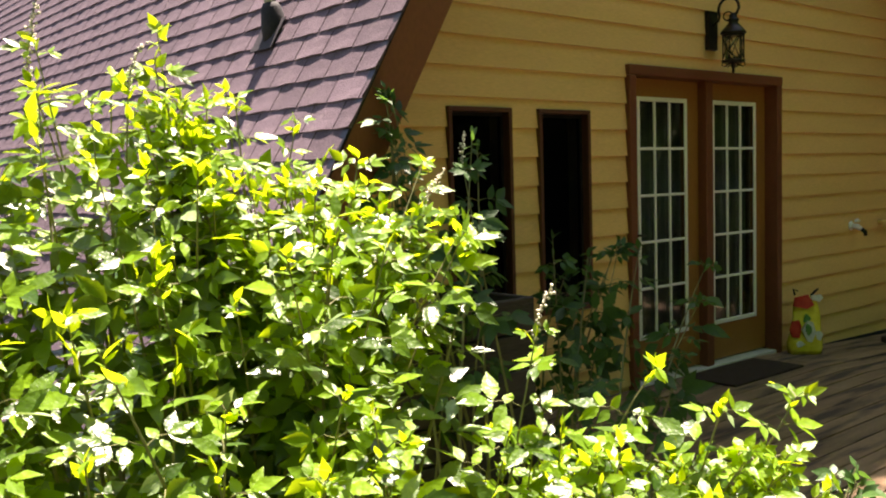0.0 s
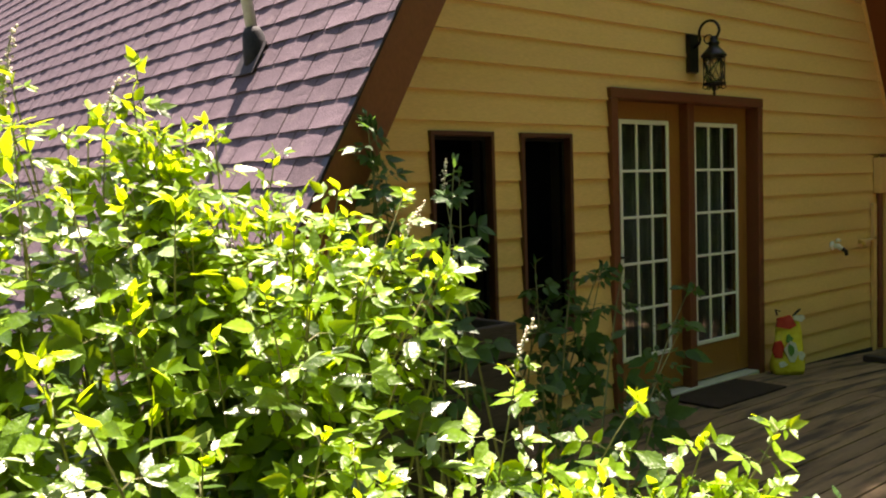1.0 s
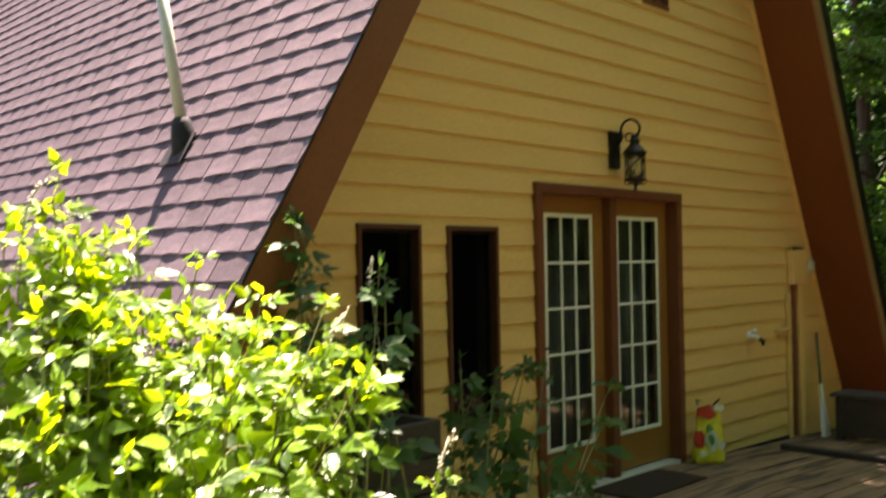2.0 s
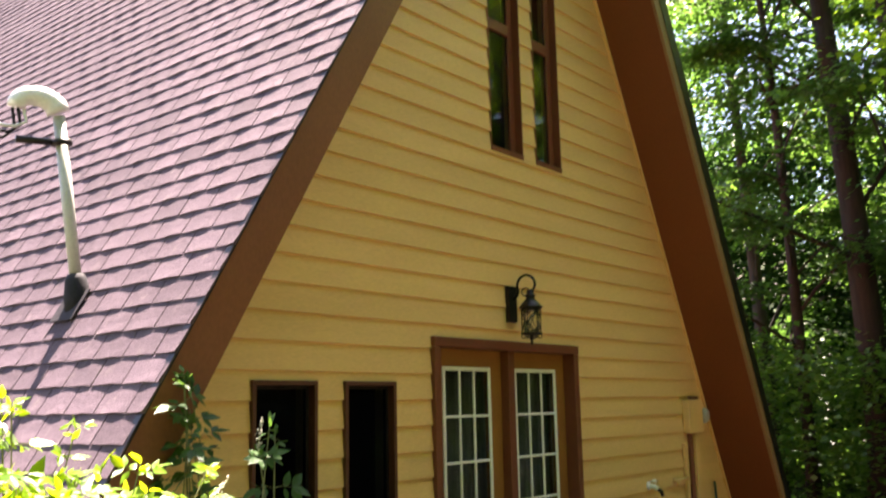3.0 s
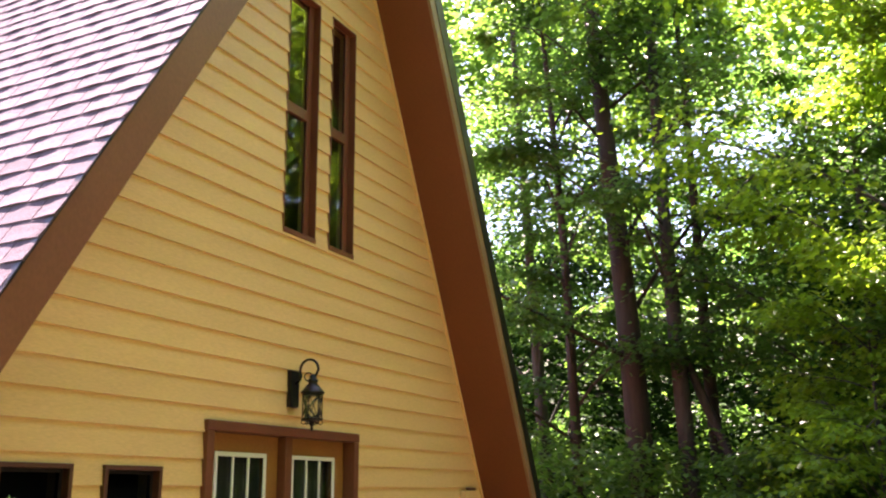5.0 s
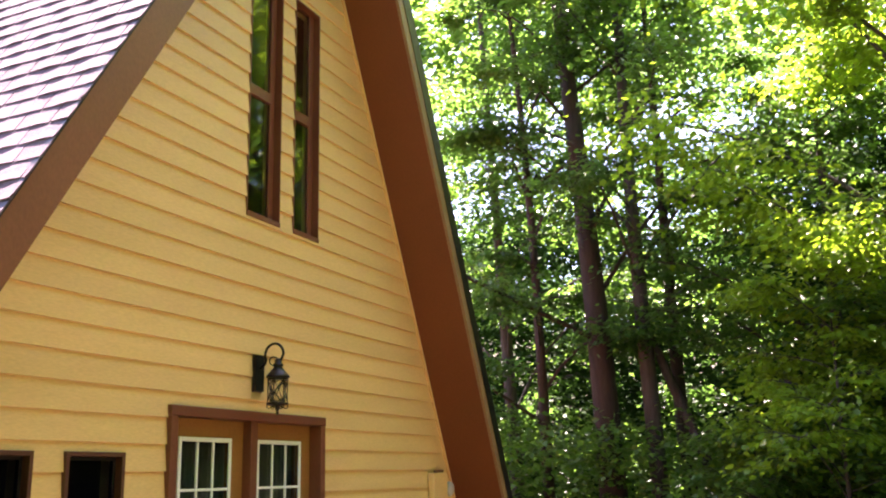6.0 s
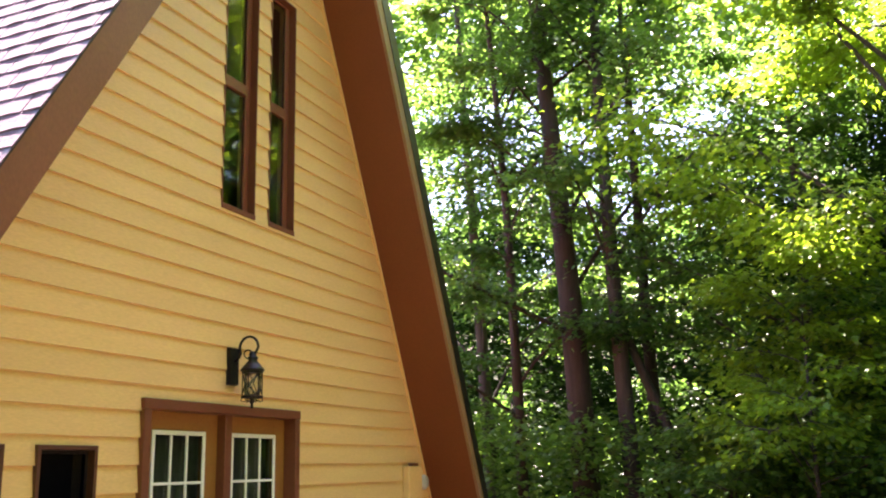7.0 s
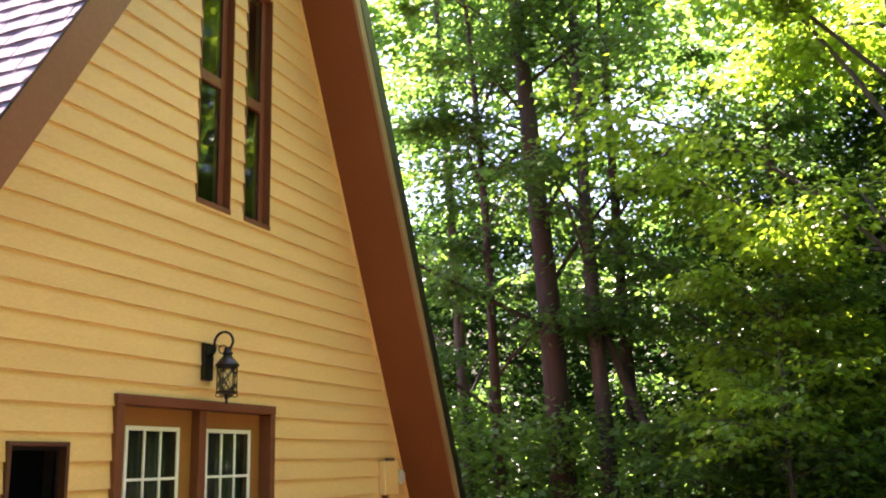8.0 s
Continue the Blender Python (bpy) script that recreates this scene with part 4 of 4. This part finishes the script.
def tree(at, height, girth, lean, label, leaf_mat, bark, seed, first=0.3, reach=3.2, limbs=22, leaves=9000, size=0.125):
    rg = np.random.RandomState(seed)
    root = thing("tree", at, label, "tree", "trees of the wood")
    base = np.array(at, float)
    n = 14
    spine = []
    for k in range(n):
        f = k / (n - 1)
        spine.append(base + np.array([lean[0] * f * height, lean[1] * f * height, -0.1 + f * height]) + 0.10 * height / 14 * np.array([math.sin(seed + 3.1 * f * 2), math.cos(seed * 2 + 4.0 * f), 0]))
    rad = [girth * (1 - 0.82 * k / (n - 1)) * (1.35 if k == 0 else 1) for k in range(n)]
    under(smooth(part("trunk", tube(spine, rad, 12), bark)), root)
    limb = bmesh.new()
    twigs = []
    for k in range(limbs):
        f = first + (0.98 - first) * (k + rg.uniform(0, 0.8)) / limbs
        i = min(n - 2, int(f * (n - 1)))
        start = spine[i] + (spine[i + 1] - spine[i]) * (f * (n - 1) - i)
        a = k * 2.4 + rg.uniform(-0.6, 0.6)
        length = reach * (1.1 - 0.75 * max(0, (f - 0.45)) / 0.55) * rg.uniform(0.55, 1.15)
        d = np.array([math.cos(a), math.sin(a), rg.uniform(0.15, 0.8)])
        bend = rg.normal(0, 0.16, 3) * length
        pts = [start + d * length * u + bend * math.sin(u * 3) + np.array([0, 0, 0.10 * length * math.sin(u * 2.6) - 0.14 * length * u * u]) for u in np.linspace(0, 1, 7)]
        r0 = min(girth * 0.3, 0.012 + 0.010 * length)
        tube(pts, [r0 * (1 - 0.88 * u) for u in np.linspace(0, 1, 7)], 5, limb)
        for q in range(11):
            u = rg.uniform(0.25, 1.0)
            j = min(5, int(u * 6))
            p = pts[j] + (pts[j + 1] - pts[j]) * (u * 6 - j)
            b = a + rg.choice((-1, 1)) * rg.uniform(0.2, 1.4)
            e = p + np.array([math.cos(b), math.sin(b), rg.uniform(-0.25, 0.35)]) * (0.25 + length * rg.uniform(0.10, 0.26))
            tube([p, (p + e) / 2 + np.array([0, 0, 0.05]), e], [0.010, 0.006, 0.003], 3, limb)
            twigs.append((p, e))
    under(tagged(part("branchwork", limb, bark), kind="stuff"), root)
    # leaves in flat drooping sprays along the twigs, some sprays full and some thin
    P0, E0 = np.array([t[0] for t in twigs]), np.array([t[1] for t in twigs])
    weight = rg.uniform(0.15, 1.0, len(twigs)) ** 1.6
    pick = rg.choice(len(twigs), leaves, p=weight / weight.sum())
    u = rg.uniform(0.1, 1.25, leaves)[:, None]
    run = E0[pick] - P0[pick]
    long = np.linalg.norm(run, axis=1)[:, None]
    off = rg.normal(0, 1, (leaves, 3)) * np.array([0.30, 0.30, 0.075]) * (0.25 + 0.8 * long)
    P = P0[pick] + run * u + off
    P[:, 2] -= 0.5 * (off[:, 0] ** 2 + off[:, 1] ** 2)
    A = run / long * 0.5 + off * np.array([1.5, 1.5, 0]) + rg.normal(0, 0.45, (leaves, 3))
    A[:, 2] = rg.uniform(-0.95, 0.05, leaves) * np.maximum(0.3, np.hypot(A[:, 0], A[:, 1]))
    U = rg.normal(0, 0.36, (leaves, 3)) + np.array([0, 0, 1])
    me = spread("crown", P, A, U, size * rg.uniform(0.6, 1.15, leaves), LOBED, LOBED_F, [leaf_mat])
    cr = new("crown", me)
    under(tagged(cr, kind="stuff"), root)
    return root


GREEN = "tall broadleaf tree with grey-brown bark and sunlit green leaves"
tree((11.75, 0.25, -0.3), 17, 0.27, (-0.06, 0.02), "tall tree with dark reddish-brown trunk", TREELEAF, REDBARK, 1, 0.22, 3.0, 26, 17000)
tree((11.95, -0.52, -0.3), 18, 0.17, (-0.05, -0.02), GREEN, TREELEAF, BARK, 2, 0.24, 2.5, 26, 15000)
tree((12.9, -1.1, -0.3), 14, 0.15, (-0.03, 0.03), GREEN, DARKLEAF, REDBARK, 3, 0.2, 2.0, 20, 10000)
tree((12.1, 1.45, -0.3), 15, 0.12, (-0.05, 0.02), GREEN, DARKLEAF, REDBARK, 4, 0.14, 2.6, 24, 14000)
tree((13.5, 2.6, -0.3), 16, 0.16, (-0.02, 0.02), GREEN, TREELEAF, BARK, 5, 0.12, 3.2, 24, 14000)
tree((12.7, -3.75, -0.3), 9.5, 0.14, (-0.05, 0.0), GREEN, DARKLEAF, BARK, 6, 0.12, 2.6, 28, 17000)
tree((17.0, -6.0, -0.3), 15, 0.17, (0.0, 0.0), GREEN, DARKLEAF, REDBARK, 7, 0.10, 3.4, 28, 18000)
# added tree, trunk hidden and crown above the view, to shade the deck
tree((6.5, 2.3, -0.3), 18, 0.2, (0.0, -0.09), GREEN, TREELEAF, BARK, 8, 0.60, 3.6, 26, 24000)
tree((9.4, -6.0, -0.3), 13, 0.15, (0.0, 0.03), "young maple with yellow-green leaves lightened as if sunlit", BRIGHTLEAF, BARK, 9, 0.28, 4.6, 24, 36000, 0.135)
tree((9.8, -3.7, -0.3), 4.8, 0.045, (0.0, 0.0), "slender sapling with green leaves lightened as if sunlit", BRIGHTLEAF, BARK, 15, 0.25, 2.0, 18, 6000, 0.12)
tree((11.0, -4.7, -0.3), 3.4, 0.035, (0.0, 0.0), "low sapling with fresh green leaves", TREELEAF, BARK, 16, 0.2, 1.5, 14, 4500, 0.12)
tree((10.4, -2.4, -0.3), 2.6, 0.03, (0.0, 0.0), "low sapling with fresh green leaves", TREELEAF, BARK, 17, 0.2, 1.3, 12, 3500, 0.12)
tree((-2.5, -14.0, -0.3), 16, 0.2, (0.0, 0.0), GREEN, TREELEAF, BARK, 10, 0.12, 4.0, 26, 12000, 0.24)
tree((5.5, -13.0, -0.3), 17, 0.22, (0.0, 0.0), GREEN, TREELEAF, BARK, 12, 0.12, 4.4, 26, 12000, 0.24)
tree((12.5, -10.5, -0.3), 16, 0.2, (0.0, 0.0), GREEN, TREELEAF, BARK, 13, 0.12, 4.2, 26, 14000, 0.2)

# a bare fallen bough among the undergrowth
bough = thing("fallen_bough", (12.3, -3.2, 1.2), "bare grey bough leaning in the undergrowth", "bough")
under(smooth(part("stick", tube([(11.9, -2.6, 0.2), (12.1, -3.2, 1.3), (12.2, -4.0, 1.75), (12.3, -4.9, 2.05)], [0.05, 0.045, 0.035, 0.02], 7), BARK)), bough)

# leaning dead stem beside the pair of trunks
lean_stem = thing("leaning_stem", (12.2, -1.9, -0.3), "grey dead stem leaning against a trunk", "stem")
under(smooth(part("stick", tube([(12.25, -1.95, -0.3), (12.1, -1.33, 2.02), (11.95, -0.9, 3.22), (11.75, -0.56, 4.3)], [0.10, 0.095, 0.085, 0.07], 8), BARK)), lean_stem)


def woods(name, count, inner, outer, a0, a1, low, high, size, mat, seed, label, clump=90, puff=0.75):
    """Far foliage: clumps of leaves in a ring about the house."""
    rg = np.random.RandomState(seed)
    n = count // clump
    a = rg.uniform(a0, a1, n)
    r = rg.uniform(inner, outer, n)
    C = np.stack([1 + r * np.cos(a), -1 + r * np.sin(a), low + (high - low) * rg.uniform(0, 1, n)], 1)
    pick = np.repeat(np.arange(n), clump)
    P = C[pick] + rg.normal(0, 1, (n * clump, 3)) * np.array([puff, puff, 0.4 * puff])
    ang = rg.uniform(0, 6.283, n * clump)
    A = np.stack([np.cos(ang), np.sin(ang), rg.uniform(-0.7, 0.2, n * clump)], 1)
    U = rg.normal(0, 0.5, (n * clump, 3)) + np.array([0, 0, 1])
    ob = new(name, spread(name, P, A, U, size * rg.uniform(0.6, 1.2, n * clump), SIMPLE, SIMPLE_F, [mat]))
    return tagged(ob, label, "woods", kind="stuff")


woods("far_woods", 36000, 17, 27, -0.40, 0.70, 5.0, 12, 0.20, DARKLEAF, 21, "distant sunlit green foliage of the wood", 220, 0.75)
# these four rings get their shade from the dimmed leaf colour
woods("shaded_woods", 64000, 15, 25, -0.40, 0.70, 0.0, 8.5, 0.20, DIMLEAF, 26, "green foliage between the trunks, shade put into its colour", 200, 0.9)
woods("deep_woods", 110000, 26, 46, -0.40, 0.70, -0.3, 11.5, 0.30, DIMLEAF, 24, "green foliage deep in the wood, dimmed in its colour", 260, 1.6)
woods("thicket", 70000, 22, 30, -0.40, 0.70, -0.3, 5, 0.26, DIMLEAF, 28, "dense thicket behind the trunks, coloured dark for shade", 200, 1.1)
woods("shaded_boughs", 40000, 13.5, 18, -0.45, -0.10, 3.0, 9.5, 0.16, DIMLEAF, 29, "leafy boughs behind the young maple, coloured dark for shade", 160, 0.7)
woods("undergrowth", 44000, 9.5, 17, -0.45, 0.6, -0.3, 2.3, 0.15, TREELEAF, 22, "low leafy undergrowth on the forest floor", 130, 0.6)
# added growth in the lightened leaf, to brighten the dark lower right
woods("sun_toned_undergrowth", 15000, 9.6, 12.5, -0.42, -0.14, -0.2, 3.6, 0.13, BRIGHTLEAF, 30, "low green growth at the edge of the wood, lightened in colour as if lit", 100, 0.42)
# added overhead, above the view, to keep sun and sky off the wood
woods("shade_canopy", 15000, 20, 27, -0.25, 0.85, 14.5, 19, 0.42, TREELEAF, 25, "leaf layer added above the view to shade the wood", 60, 1.2)
# out of view, added in the dimmed leaf to darken what the door glass reflects
woods("woods_behind_deep", 60000, 24, 36, -2.9, -0.5, 0.0, 9, 0.5, DIMLEAF, 27, "unseen wood far behind, dimmed in colour to darken reflections", 120, 1.3)
# out of view: the wood the windows reflect, made tall to cut sky light
woods("woods_behind", 80000, 12, 30, -2.9, -0.5, 0.0, 19, 0.5, DARKLEAF, 23, "green wood facing the gable wall", 90, 1.3)

# ---- pieces of the roof and the deck ----
for kind, mat4 in SHINGLES_LATER:
    ob = new("shingle", tab_meshes[kind])
    ob.matrix_world = mat4
    ob.parent = roof
me = bpy.data.meshes.new("shingle_field")
me.from_pydata(far_pts, [], far_faces)
me.materials.append(SHINGLE)
field = new("shingle_field", me)
field.parent = roof
tagged(field, kind="stuff")

rng = random.Random(4)
for k in range(37):
    y1 = -0.022 - k * 0.1425
    y0 = y1 - 0.132
    for xa, xb in ((-1.62, 1.5), (1.503, 4.9)):
        bm = bmesh.new()
        za, zb, dz = deck_z(xa), deck_z(xb), rng.uniform(-0.003, 0.002)
        hexa(bm, [(xa, y0, za - 0.036 + dz), (xb, y0, zb - 0.036 + dz), (xb, y1, zb - 0.036 + dz), (xa, y1, za - 0.036 + dz)],
             [(xa, y0, za + dz), (xb, y0, zb + dz), (xb, y1, zb + dz), (xa, y1, za + dz)])
        part("deck_board", bm, DECKWOOD, deck)
